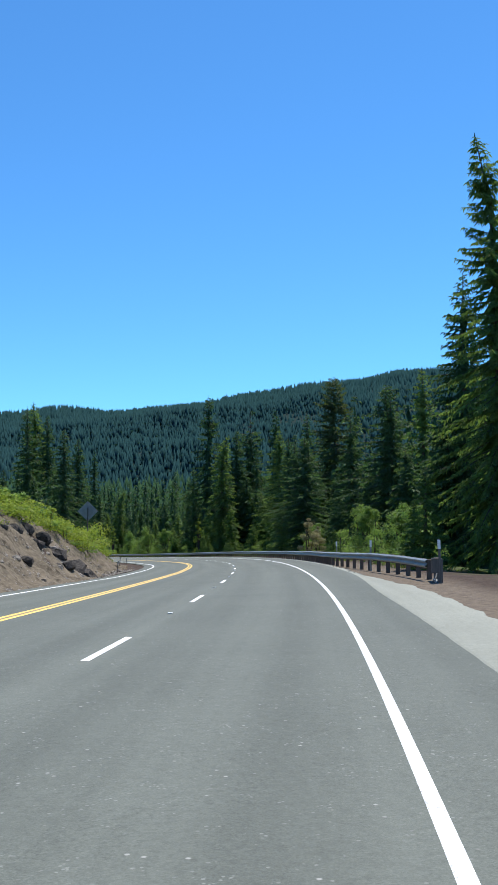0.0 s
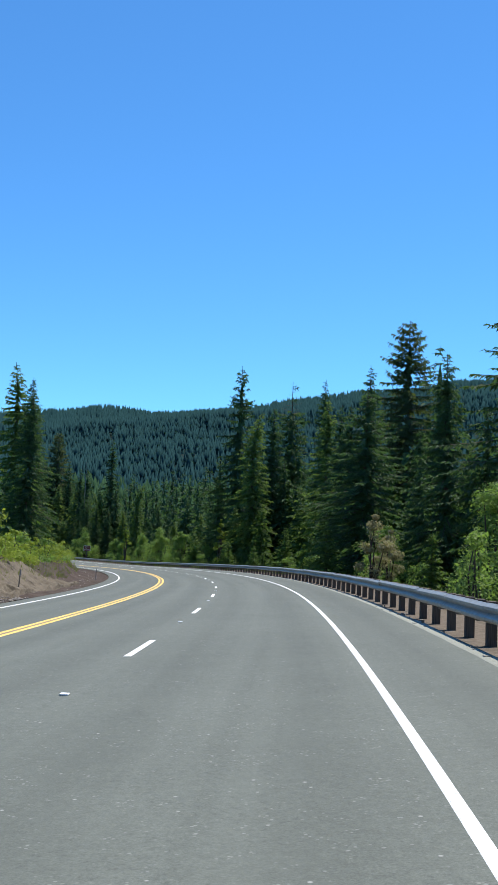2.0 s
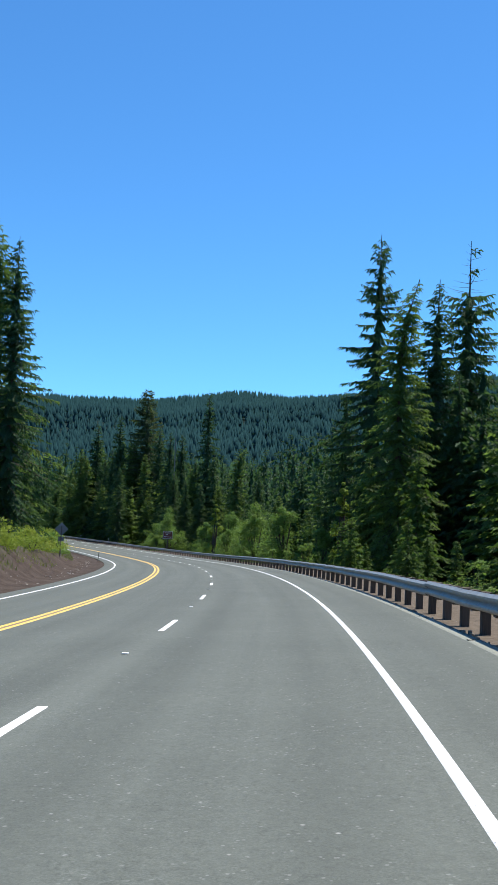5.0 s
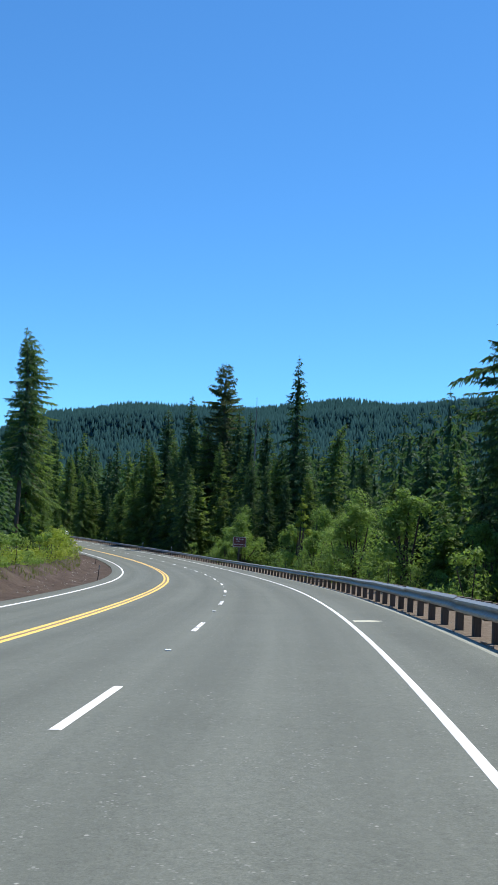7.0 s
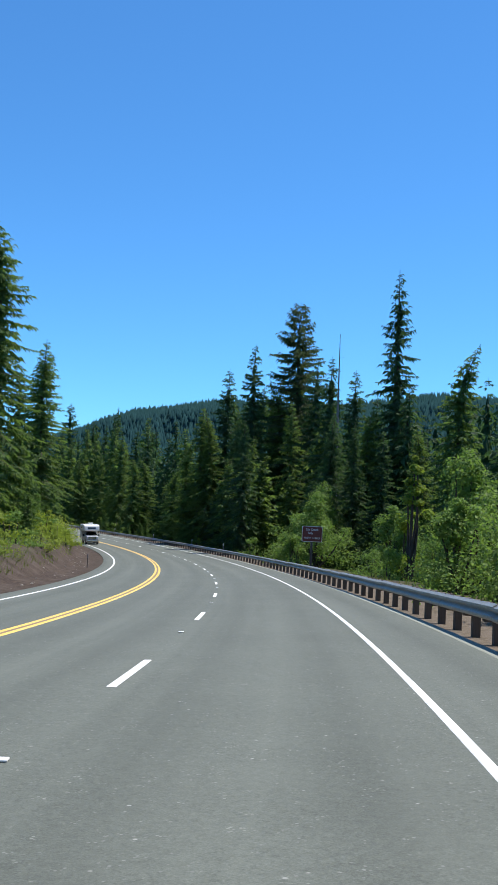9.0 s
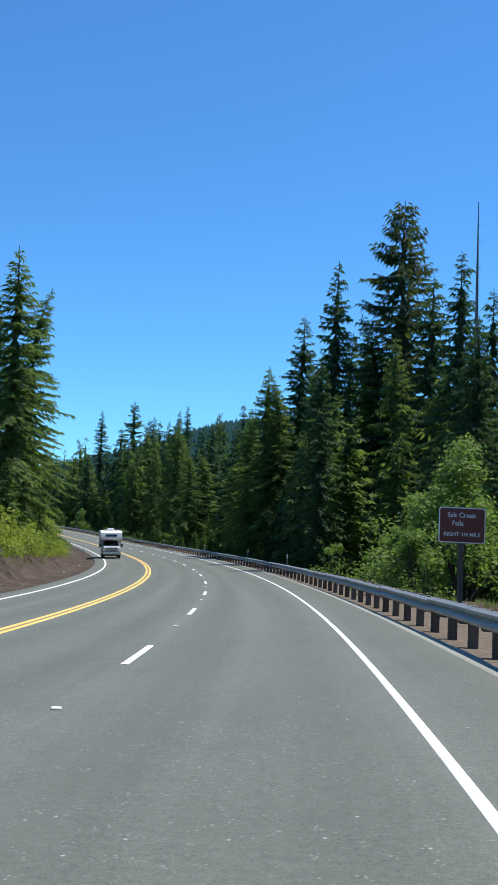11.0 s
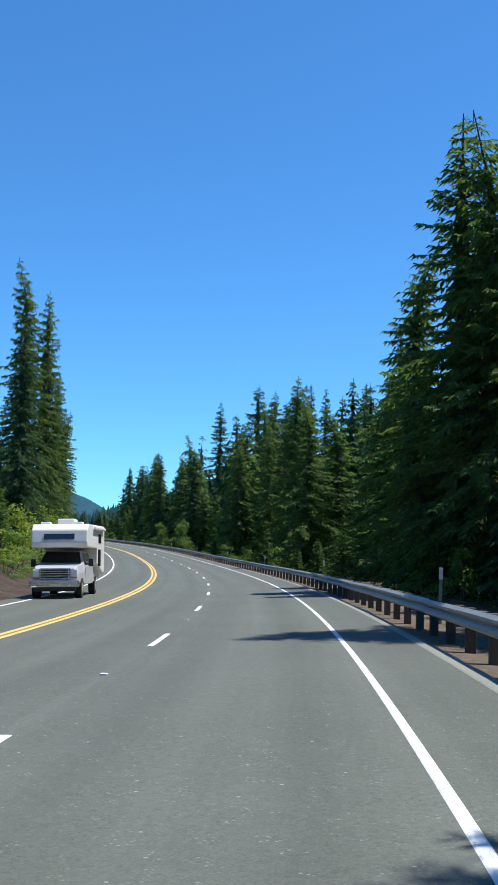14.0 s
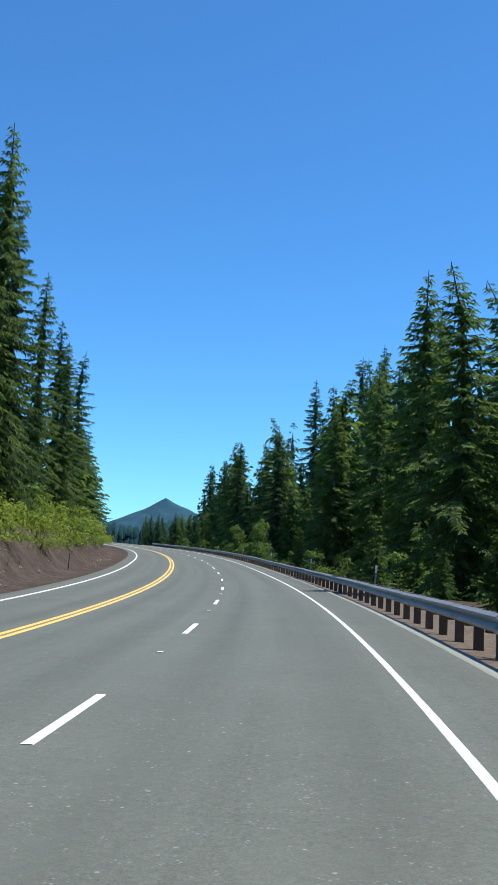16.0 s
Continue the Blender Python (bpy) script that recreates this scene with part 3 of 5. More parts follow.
conifer_model("gappy", NEEDLES, seed=6, height=26, radius=5.0, whorl=0.8, per=6, seg=0.22, needle=0.46, droop=0.3, power=0.85, sparse=0.17, full=0.52, ragged=0.6)
conifer_model("dead_top", NEEDLES, seed=7, height=24, radius=4.3, whorl=0.6, per=6, seg=0.26, needle=0.46, droop=0.35, power=0.7, dead_top=0.17, full=0.5)
conifer_model("tall_bole", NEEDLES, seed=8, height=22, radius=3.0, whorl=0.66, per=6, seg=0.22, needle=0.4, bare=0.34, droop=0.35, power=0.8, sparse=0.1, full=0.5, nod=0.5, ragged=0.5)
conifer_model("young", YOUNG_NEEDLES, seed=9, height=7, radius=1.8, whorl=0.38, per=6, seg=0.26, needle=0.34, bare=0.02, droop=0.1, power=0.95, spray=2, inner=7, full=0.85)
conifer_model("young_b", YOUNG_NEEDLES, seed=10, height=12, radius=2.9, whorl=0.5, per=6, seg=0.33, needle=0.46, bare=0.02, droop=0.22, power=0.95, spray=2, inner=7, full=0.8)
conifer_model("wood_a", NEEDLES, seed=11, height=20, radius=3.9, whorl=0.75, per=7, seg=0.5, needle=0.74, droop=0.32, power=0.95, spray=2, inner=8, full=0.72)
conifer_model("wood_b", SUNLIT_NEEDLES, seed=12, height=20, radius=3.4, whorl=0.75, per=7, seg=0.48, needle=0.72, droop=0.4, power=0.9, spray=2, inner=8, full=0.62, nod=0.8)
conifer_model("wood_c", NEEDLES, seed=13, height=20, radius=4.4, whorl=0.78, per=7, seg=0.52, needle=0.78, droop=0.3, power=0.95, spray=2, inner=8, full=0.8)
conifer_model("deep_a", NEEDLES, seed=15, height=20, radius=4.0, whorl=1.5, per=6, seg=1.1, needle=1.25, droop=0.35, power=0.95, spray=2, inner=8, full=0.7)
conifer_model("deep_b", SUNLIT_NEEDLES, seed=16, height=20, radius=3.5, whorl=1.5, per=6, seg=1.1, needle=1.2, droop=0.4, power=0.9, spray=2, inner=8, full=0.6)
conifer_model("snag", BARK, GREY_BARK, seed=14, height=24, radius=0.7, whorl=1.1, per=2, seg=9, needle=0.05, bare=0.3, droop=0.3, power=0.3, dead_top=1.0, inner=0, sparse=0.0)

FIR, HEM = "tall dark green fir tree with drooping needled limbs", "dark green hemlock with drooping limbs behind the guardrail"
YOUNG = "young light green conifer growing beside the road"
# s, d, top over the road, model
RIGHT_NEAR = [
    (52, 11.75, 23.6, "near_hemlock"), (60, 15.5, 14.0, "hemlock"), (91.5, 16, 18.3, "fir_b"), (94.9, 14, 16.4, "fir"), (148, 20.5, 27.9, "broad"), (139.5, 14, 20.8, "spire"),
    (114.9, 14, 16.7, "fir"), (98.5, 14, 18.0, "gappy"), (164.8, 16, 21.9, "fir_b"), (150.7, 14, 18.7, "spire"), (138.1, 12, 16.6, "fir"),
    (125, 10, 15.7, "gappy"), (188.1, 22.3, 28.9, "spire"), (204.3, 22.2, 31.6, "dead_top"), (219.1, 17.3, 36.6, "gappy"), (226, 16.6, 20.5, "gappy"), (196.8, 14, 24.7, "hemlock"), (201.3, 18, 26.5, "fir"),
]
RIGHT_MIDDLE = [
    (312, 20.1, 32.6, "spire"), (347.2, 18.2, 36.8, "broad"), (354, 21, 32.5, "fir"), (341, 19, 27.5, "fir"), (347.0, 11.1, 29.9, "fir"), (369.3, 12.9, 29.7, "fir"), (325.4, 16.5, 25.0, "fir"),
    (368.8, 8.9, 23.0, "fir_b"), (307.7, 12, 15.3, "fir"), (305.3, 14, 14.4, "spire"), (338, 23.7, 25.8, "fir"), (287.2, 18, 19.2, "hemlock"), (259.2, 14, 13.3, "fir"),
    (248.5, 14, 9.2, "fir_b"), (318, 15, 17.0, "fir"), (366.2, 10, 21.4, "hemlock"), (348.1, 16, 25.0, "hemlock"), (357, 13.0, 23.0, "fir"), (336.5, 14.5, 20.7, "fir_b"), (329.6, 7.0, 17.0, "spire"),
    # this row is added to keep the sun off the stand beside it
    (362, 17.0, 26.0, "hemlock"), (376, 17.0, 26.5, "hemlock"), (352.5, 16.0, 24.5, "fir_b"), (363.5, 13.5, 22.0, "fir"), (372.5, 11.0, 19.0, "hemlock"), (378.5, 12.5, 20.0, "fir_b"),
]
RIGHT_FAR = [
    (557, 36.9, 40.1, "gappy"), (576, 33.3, 38.2, "spire"), (548, 50.8, 39.6, "spire"), (509, 44, 33.7, "fir_b"), (474.4, 12, 20.4, "fir_b"),
    (482.1, 18, 25.5, "fir_b"), (444.3, 14, 21.4, "fir_b"), (420.1, 12, 16.4, "hemlock"), (387.6, 9, 13.3, "hemlock"), (374.2, 8, 18.3, "hemlock"),
    (567.4, 14, 22.5, "fir_b"), (548.4, 16, 20.4, "fir_b"), (535.3, 16, 20.7, "fir_b"), (559.3, 13, 21.5, "spire"), (528.5, 14, 20.8, "gappy"),
    (471.9, 11, 17.2, "fir_b"), (457.7, 12, 18.7, "fir_b"), (441.1, 12, 22.6, "hemlock"), (418, 9, 16.3, "hemlock"), (495.8, 20, 27.0, "fir_b"), (472.9, 20, 27.0, "fir_b"),
]
VALLEY_END = [
    (524.8, 22, 28.4, "wood_a"), (499.1, 22.5, 29.8, "spire"), (516, 30, 30.6, "wood_c"), (504, 31, 32.4, "spire"), (482.6, 30, 27.3, "wood_a"), (470.5, 30, 27.6, "spire"),
    (461.9, 28, 26.3, "wood_c"), (572.8, 22, 21.4, "wood_a"), (598.6, 22, 24.8, "wood_c"), (584, 18, 24.0, "spire"), (556.9, 18, 21.2, "wood_b"), (544, 19, 21.5, "wood_a"),
    (502, 17, 23.9, "wood_b"), (512.8, 26, 30.3, "wood_a"), (498, 26.5, 28.8, "spire"), (613, 22, 22.7, "wood_a"), (627, 22, 22.4, "wood_c"), (640, 30, 24.7, "wood_a"),
    (654, 30, 24.5, "spire"), (452, 22, 25.0, "wood_a"), (437, 22, 23.0, "wood_c"),
]
LEFT_TREES = [
    (212.7, -22.1, 32.2, "hemlock"), (208, -19.5, 29.5, "fir"), (143.4, -18.5, 17.2, "fir"), (101.4, -18.5, 13.4, "fir"), (101.6, -22, 15.6, "tall_bole"),
    (301.8, -21.8, 29.5, "tall_bole"), (296.4, -21, 30.3, "hemlock"), (276.4, -21, 25.3, "tall_bole"), (340.9, -18, 26.3, "hemlock"), (360.7, -18, 27.7, "hemlock"),
    (431, -19.5, 32.0, "hemlock"), (413.7, -18, 22.2, "fir"), (434.3, -18, 29.6, "fir_b"), (437.1, -17.5, 24.1, "fir"), (446, -17, 22.5, "fir_b"),
    (459.9, -17, 21.7, "fir"), (456.6, -16, 19.1, "fir_b"), (464.8, -15.5, 19.8, "tall_bole"), (448, -21, 31.0, "fir"), (486, -16.5, 15.0, "fir"), (498, -16.2, 13.5, "fir_b"), (512, -16, 12.0, "fir"), (476, -17, 16.5, "fir_b"), (528, -16, 10.0, "fir"), (352, -21, 24.0, "fir"),
]
taken = []
rnd = random.Random(11)
for trees, where in ((RIGHT_NEAR, "right wood"), (RIGHT_MIDDLE, "right wood"), (RIGHT_FAR, "right wood"), (VALLEY_END, "right wood"), (LEFT_TREES, "left wood")):
    for s, d, top, key in trees:
        label = {"broad": "old conifer with a broad thin yellowish crown", "dead_top": "tall fir with a bare dead top", "tall_bole": "slender fir with a long bare trunk",
                 "spire": "narrow spire-shaped dark fir tree", "gappy": "tall fir with gaps in its layered crown", "near_hemlock": HEM, "hemlock": HEM if d > 0 else "dark green hemlock on the cut bank"}.get(key, FIR)
        if s > 472:
            key = {"fir": "wood_a", "fir_b": "wood_b", "hemlock": "wood_c"}.get(key, key)
        plant("conifer_tree", key, s, d, top, label, "tree", where, (1.25 if 380 < s < 430 or key == "gappy" and s < 130 else 0.84 if s < 56 else 0.86 if key == "gappy" and 215 < s < 230 else 1.0) if d > 0 or s < 330 else (1.1 if s < 400 else 0.8 if s < 470 else 1.2), rnd=rnd)
        taken.append((s, d))
plant("dead_tree", "snag", 320, 16.0, 26.6, "bare grey dead tree trunk with stubs", "dead tree", rnd=rnd)
for s, d, top, key in ((80, 16.6, 24.0, "fir"), (313, 17.5, 17.0, "hemlock"), (301, 15.5, 13.0, "fir"), (294, 17.0, 13.0, "hemlock")):
    plant("conifer_tree", key, s, d, top, HEM if key == "hemlock" else FIR, "tree", "right wood", 1.2 if s < 90 else 1.0, rnd=random.Random(int(s)))

# the wood between and behind them: single trees in front, a joined mass further in
WOOD = [[], [], 0]


def deep_tree(key, s, d, top, place=None):
    base = place or ground_at(s, d)
    trunk, crown, height = MODELS[key]
    me = crown
    co = np.empty(len(me.vertices) * 3, dtype=np.float32)
    me.vertices.foreach_get("co", co)
    k = (top if place else along(s)[2] + top - base.z) / height
    a = rnd.uniform(0, 6.28)
    co = co.reshape(-1, 3) * (k ** 0.75, k ** 0.75, k)
    x, y = co[:, 0] * math.cos(a) - co[:, 1] * math.sin(a), co[:, 0] * math.sin(a) + co[:, 1] * math.cos(a)
    WOOD[0].append(np.stack([x + base.x, y + base.y, co[:, 2] + base.z], 1))
    idx = np.array([tuple(p.vertices) for p in me.polygons], dtype=np.int64)
    WOOD[1].append(idx + WOOD[2])
    WOOD[2] += len(co)


for d0, d1, gap, low, high, s0, s1 in ((13, 18, 7.5, 8, 14, 60, 680), (17, 26, 8, 12, 20, 46, 680), (9.2, 13, 5, 9, 16, 302, 398), (17, 24, 6, 12, 17, 170, 292), (24, 44, 5, 13, 20, 170, 262), (20, 30, 4.5, 16, 21, 262, 345), (30, 50, 4.5, 19, 26, 262, 400), (50, 75, 6, 20, 28, 262, 420), (22, 34, 5, 20, 25, 125, 235), (14, 22, 5.2, 17, 24, 296, 405), (16, 26, 6.5, 12, 20, 100, 228), (26, 40, 10, 14, 22, 40, 680), (40, 70, 13, 15, 23, 20, 680), (70, 100, 15, 15, 24, 0, 680),
                                       (-24, -18.5, 9, 9, 15, 84, 680), (-36, -24, 9, 11, 18, 70, 680), (-60, -36, 14, 11, 18, 60, 680)):
    s = s0
    while s < s1:
        d = rnd.uniform(d0, d1)
        t = rnd.uniform(low, high)
        if 0 < d < 20 and 205 < s < 285:
            t *= 0.72
        if s > 420 and d > 18:
            t *= 1.35
        if d < 0 and s < 200:
            t *= 0.85
        if s > 585 and 0 < d < 24:
            t = min(t, 9)
        if s > 500 and d < 10:
            t = min(t, 9)
        if 278 < s < 306 and 0 < d < 17:
            t = min(t, 4)
        if 205 < s < 262 and 0 < d < 17:
            t = min(t, 7)
        if all((s - a) ** 2 + (d - b) ** 2 > 7 for a, b in taken):
            key = rnd.choice(("wood_a", "wood_b", "wood_c"))
            if abs(d) < 19 and not 296 < s < 400 and rnd.random() < 0.4:
                plant("conifer_tree", "young_b", s, d, min(t, 11), YOUNG, "tree", "right wood" if d > 0 else "left wood", rnd=rnd)
            elif abs(d) < 21 or (290 < s < 410 and 0 < d < 23):
                plant("conifer_tree", key, s, d, t, FIR, "tree", "right wood" if d > 0 else "left wood", rnd=rnd)
            else:
                deep_tree(rnd.choice(("deep_a", "deep_b", "deep_a")), s, d, t)
            taken.append((s, d))
        s += gap * rnd.uniform(0.6, 1.5)
# and down the valley past the far end of the road
for k in range(190):
    az, r = radians(rnd.uniform(-6, 34)), math.sqrt(rnd.uniform(260 ** 2, 560 ** 2))
    x, y = VIEW.x - r * math.sin(az), VIEW.y + r * math.cos(az)
    if float(np.hypot(road_x - x, road_y - y).min()) > 118:
        deep_tree(rnd.choice(("deep_a", "deep_b", "deep_a")), None, None, rnd.uniform(15, 23), Vector((x, y, hill_height(x, y) - 1)))
for k in range(190):
    az, r = radians(rnd.uniform(36, 62)), math.sqrt(rnd.uniform(400 ** 2, 800 ** 2))
    x, y = -111 - r * math.sin(az), 343 + r * math.cos(az)
    gap = float(np.hypot(road_x - x, road_y - y).min())
    if gap < 22:
        continue
    deep_tree(rnd.choice(("deep_a", "deep_b", "deep_a")), None, None, min(15.0, 0.023 * r) * rnd.uniform(0.85, 1.05), Vector((x, y, -6.0)))
me = bpy.data.meshes.new("deep_wood")
me.from_pydata(np.concatenate(WOOD[0]).tolist(), [], np.concatenate(WOOD[1]).tolist())
me.materials.append(NEEDLES)
tagged(new("deep_wood", me), "dense dark conifer wood standing back from the road", "forest", kind="stuff")

# woods across the valley and up the hills: far too many to count


def far_wood(name, material, label, seed, belts):
    """A belt: azimuths, distances, how many, and the trees' heights."""
    g = np.random.default_rng(seed)
    verts, faces = [], []
    for az0, az1, r0, r1, n, h0, h1 in belts:
        for k in range(n):
            az, r = math.radians(g.uniform(az0, az1)), math.sqrt(g.uniform(r0 * r0, r1 * r1))
            x, y = VIEW.x - r * math.sin(az), VIEW.y + r * math.cos(az)
            gap = np.hypot(road_x[::8] - x, road_y[::8] - y)
            k = int(gap.argmin())
            near = gap[k]
            if near < (62 if r0 < 10 else 118) or (r0 < 10 and near > 118) or (math.hypot(x + 111, y - 343) < 560 and math.degrees(math.atan2(-x - 111, y - 343)) > 33):
                continue
            h, wide, a0, o = g.uniform(h0, h1), g.uniform(0.17, 0.27), g.uniform(0, 6.28), len(verts)
            if r0 > 10:
                z = hill_height(x, y) - 2.0
            else:
                s, th = STEP[k * 8], turn_at[k * 8]
                z = ground_at(s, (x - road_x[k * 8]) * math.cos(th) + (y - road_y[k * 8]) * math.sin(th)).z - 0.5
            # two ragged skirts of boughs, the upper one narrower
            for low, top, w in ((0.05, 0.68, 1.0), (0.45, 1.0, 0.62)) if r0 < 1100 else ((0.05, 1.0, 0.9),):
                for i in range(6):
                    a, rr = a0 + 1.0472 * i, h * wide * w * g.uniform(0.55, 1.35)
                    verts.append((x + rr * math.cos(a), y + rr * math.sin(a), z + h * (low + g.uniform(-0.06, 0.12))))
                verts.append((x + g.uniform(-0.4, 0.4), y + g.uniform(-0.4, 0.4), z + h * top))
                faces.extend((o + i, o + (i + 1) % 6, o + 6) for i in range(6))
                o += 7
    tagged(mesh_object(name, verts, faces, material, smooth_shade=True), label, "forest", kind="stuff")


far_wood("valley_wood", VALLEY_NEEDLES, "green conifer forest filling the valley floor", 3, ((-180, 180, 0, 640, 9000, 8, 11), (-32, 40, 330, 700, 5200, 14, 21)))
far_wood("far_wood", HAZED_NEEDLES, "dense conifer forest covering the far hills, its blue-green tint standing for haze", 4, ((-28, 44, 660, 1150, 15000, 11, 17), (-26, 42, 1120, 1640, 26000, 10, 15), (40, 64, 650, 2600, 3500, 10, 15)))


def far_mountain():
    """The lone forested butte at the end of the valley."""
    az, dist = radians(49.7), 4000
    eye = Vector((-95.0, 325.0, -7.3))
    c = eye + Vector((-math.sin(az), math.cos(az), 0)) * dist
    verts, faces = [], []
    nr, na = 28, 96
    for i in range(nr + 1):
        q = i / nr
        for k in range(na):
            a = 2 * math.pi * k / na
            r = 560 * q * (1 + 0.12 * math.sin(2 * a + 0.6))
            h = 243 * (0.9 * (1 - q) ** 1.15 + 0.1 * (1 - q) ** 4) * (1 + 0.12 * noise.noise((math.cos(a) * 2 * q, math.sin(a) * 2 * q, 4)))
            verts.append((c.x + r * math.cos(a), c.y + r * math.sin(a), h + noise.noise((r * math.cos(a) * 0.02, r * math.sin(a) * 0.02, 1)) * 7 * (q > 0) - 6))
    for i in range(nr):
        for k in range(na):
            j = (k + 1) % na
            faces.append((i * na + k, (i + 1) * na + k, (i + 1) * na + j, i * na + j))
    # the blue-green of distance haze is painted into the slopes
    m = Mat("hazed_mountain_forest", 0.95, 0, 0.05)
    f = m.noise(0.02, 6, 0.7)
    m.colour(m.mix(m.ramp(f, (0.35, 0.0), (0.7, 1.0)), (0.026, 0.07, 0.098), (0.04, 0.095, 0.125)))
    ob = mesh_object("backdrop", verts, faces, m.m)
    tagged(ob, "distant forested mountain with a pointed top, tinted blue-green for haze", "mountain", kind="structure")


far_mountain()

# ---- bushes and broadleaf trees ----


def bush_meshes(seed, height, radius, lobes, leaves, leaf, stems=5, low=0.03):
    """Stems and a crown of many small leaves gathered in uneven lobes."""
    rnd = random.Random(seed)
    wood, crown = Cloud(), Cloud()
    balls = []
    for k in range(lobes):
        q = rnd.uniform(low, 1.0) ** (1.35 if stems == 5 else 0.8)
        r = radius * rnd.uniform(0.1, 1.0) * (1.08 - 0.95 * q ** 1.3)
        a = rnd.uniform(0, 6.28)
        size = radius * rnd.uniform(0.2, 0.46) * (1.1 - 0.6 * q)
        balls.append((Vector((r * math.cos(a), r * math.sin(a), height * q * rnd.uniform(0.82, 0.95))), size))
    for k in range(stems):
        c, size = balls[k % len(balls)]
        o = Vector((rnd.uniform(-0.12, 0.12) * radius, rnd.uniform(-0.12, 0.12) * radius, -0.2))
        mid = o.lerp(c, 0.5) + Vector((rnd.uniform(-0.1, 0.1), rnd.uniform(-0.1, 0.1), 0)) * radius
        w = 0.012 * height + 0.008
        tapered(wood, [o, mid, c], [w, w * 0.7, w * 0.3], 5)
    for k in range(leaves):
        c, size = balls[k % len(balls)]
        w = Vector((rnd.gauss(0, 1), rnd.gauss(0, 1), rnd.gauss(0, 1))).normalized()
        p = c + Vector((w.x, w.y, w.z * 0.85)) * size * rnd.uniform(0.45, 1.08)
        if p.z < 0.03:
            p.z = rnd.uniform(0.03, 0.25)
        n = (w + Vector((rnd.uniform(-1, 1), rnd.uniform(-1, 1), rnd.uniform(-0.3, 1.2)))).normalized()
        u = n.cross(Vector((rnd.uniform(-1, 1), rnd.uniform(-1, 1), rnd.uniform(-1, 1)))).normalized()
        v = n.cross(u)
        z = leaf * rnd.uniform(0.6, 1.35)
        crown.add([p - u * z * 0.5, p + v * z * 0.28 + n * z * 0.06, p + u * z * 0.55, p - v * z * 0.28 + n * z * 0.06], [(0, 1, 2), (0, 2, 3)])
    return wood, crown


def bush_model(key, material, **kw):
    wood, crown = bush_meshes(**kw)
    MODELS[key] = (wood.mesh("stem", BARK), crown.mesh("crown", material), kw["height"])


bush_model("bush_a", LEAVES, seed=21, height=2.6, radius=1.7, lobes=13, leaves=780, leaf=0.16)
bush_model("bush_b", LEAVES, seed=22, height=3.4, radius=1.7, lobes=14, leaves=900, leaf=0.16)
bush_model("bush_c", YELLOW_LEAVES, seed=23, height=2.2, radius=1.7, lobes=13, leaves=760, leaf=0.155)
bush_model("bush_d", YELLOW_LEAVES, seed=24, height=1.6, radius=1.4, lobes=10, leaves=620, leaf=0.14)
bush_model("alder", LEAVES, seed=25, height=8.0, radius=3.1, lobes=46, leaves=8400, leaf=0.165, stems=9, low=0.05)
bush_model("alder_b", LEAVES, seed=26, height=6.0, radius=2.6, lobes=34, leaves=6400, leaf=0.145, stems=8, low=0.05)
bush_model("slim_alder", YELLOW_LEAVES, seed=27, height=8.0, radius=1.4, lobes=22, leaves=2600, leaf=0.18, stems=6)
bush_model("dry_bush", DRY_LEAVES, seed=28, height=4.6, radius=1.9, lobes=16, leaves=2300, leaf=0.15, stems=9)


def bush(key, s, d, tall, label, category="bush", group="", width=1.0):
    """A bush that stands tall metres over its own ground."""
    return plant(category.replace(" ", "_"), key, s, d, tall + ground_at(s, d).z - along(s)[2], label, category, group, width, rnd=rnd, stem="trunk" if "conifer" in category else "stem")


ALDERS = [
    (297, 8.6, 7.8, "alder"), (295.4, 6.2, 3.3, "alder_b"), (299.5, 6.6, 3.4, "alder_b"), (305.8, 10.8, 9.2, "alder"), (303.5, 8.6, 6.0, "alder_b"), (286, 13.2, 6.5, "alder_b"), (288.6, 19.5, 10.0, "alder"), (273.4, 19, 9.5, "alder"),
    (272, 10.6, 9.0, "slim_alder"), (279, 12.0, 5.4, "alder_b"), (262, 11.5, 7.0, "alder_b"), (252, 8.5, 7.2, "alder_b"), (243, 9.5, 8.2, "alder"),
    (234, 8.0, 6.4, "alder_b"), (226, 9.8, 7.4, "alder_b"), (239, 7.4, 4.6, "alder_b"), (247.5, 7.2, 4.4, "alder_b"), (204.6, 11.0, 8.6, "slim_alder"), (215, 11.4, 4.8, "alder_b"), (88, 9.5, 5.6, "alder_b"),
    (80, 8.8, 4.8, "alder_b"), (70, 9.6, 4.6, "alder_b"), (114, 9.4, 4.4, "alder_b"), (62, 8.8, 4.2, "alder_b"), (540, 9.5, 6.0, "alder_b"), (512, 8.8, 6.5, "alder_b"),
]
for s, d, tall, key in ALDERS:
    bush(key, s, d, tall, "slender light green broadleaf tree" if key == "slim_alder" else "leafy light green alder clump behind the guardrail", "broadleaf tree", "alders", 1.35 if 294 < s < 304 else 1.1)
for s, d, tall in ((104.2, 6.9, 4.3), (106.0, 8.2, 3.6)):
    bush("dry_bush", s, d, tall, "half-bare shrub with pale dry leaves", "bush", "", 1.0)

s = 47.0
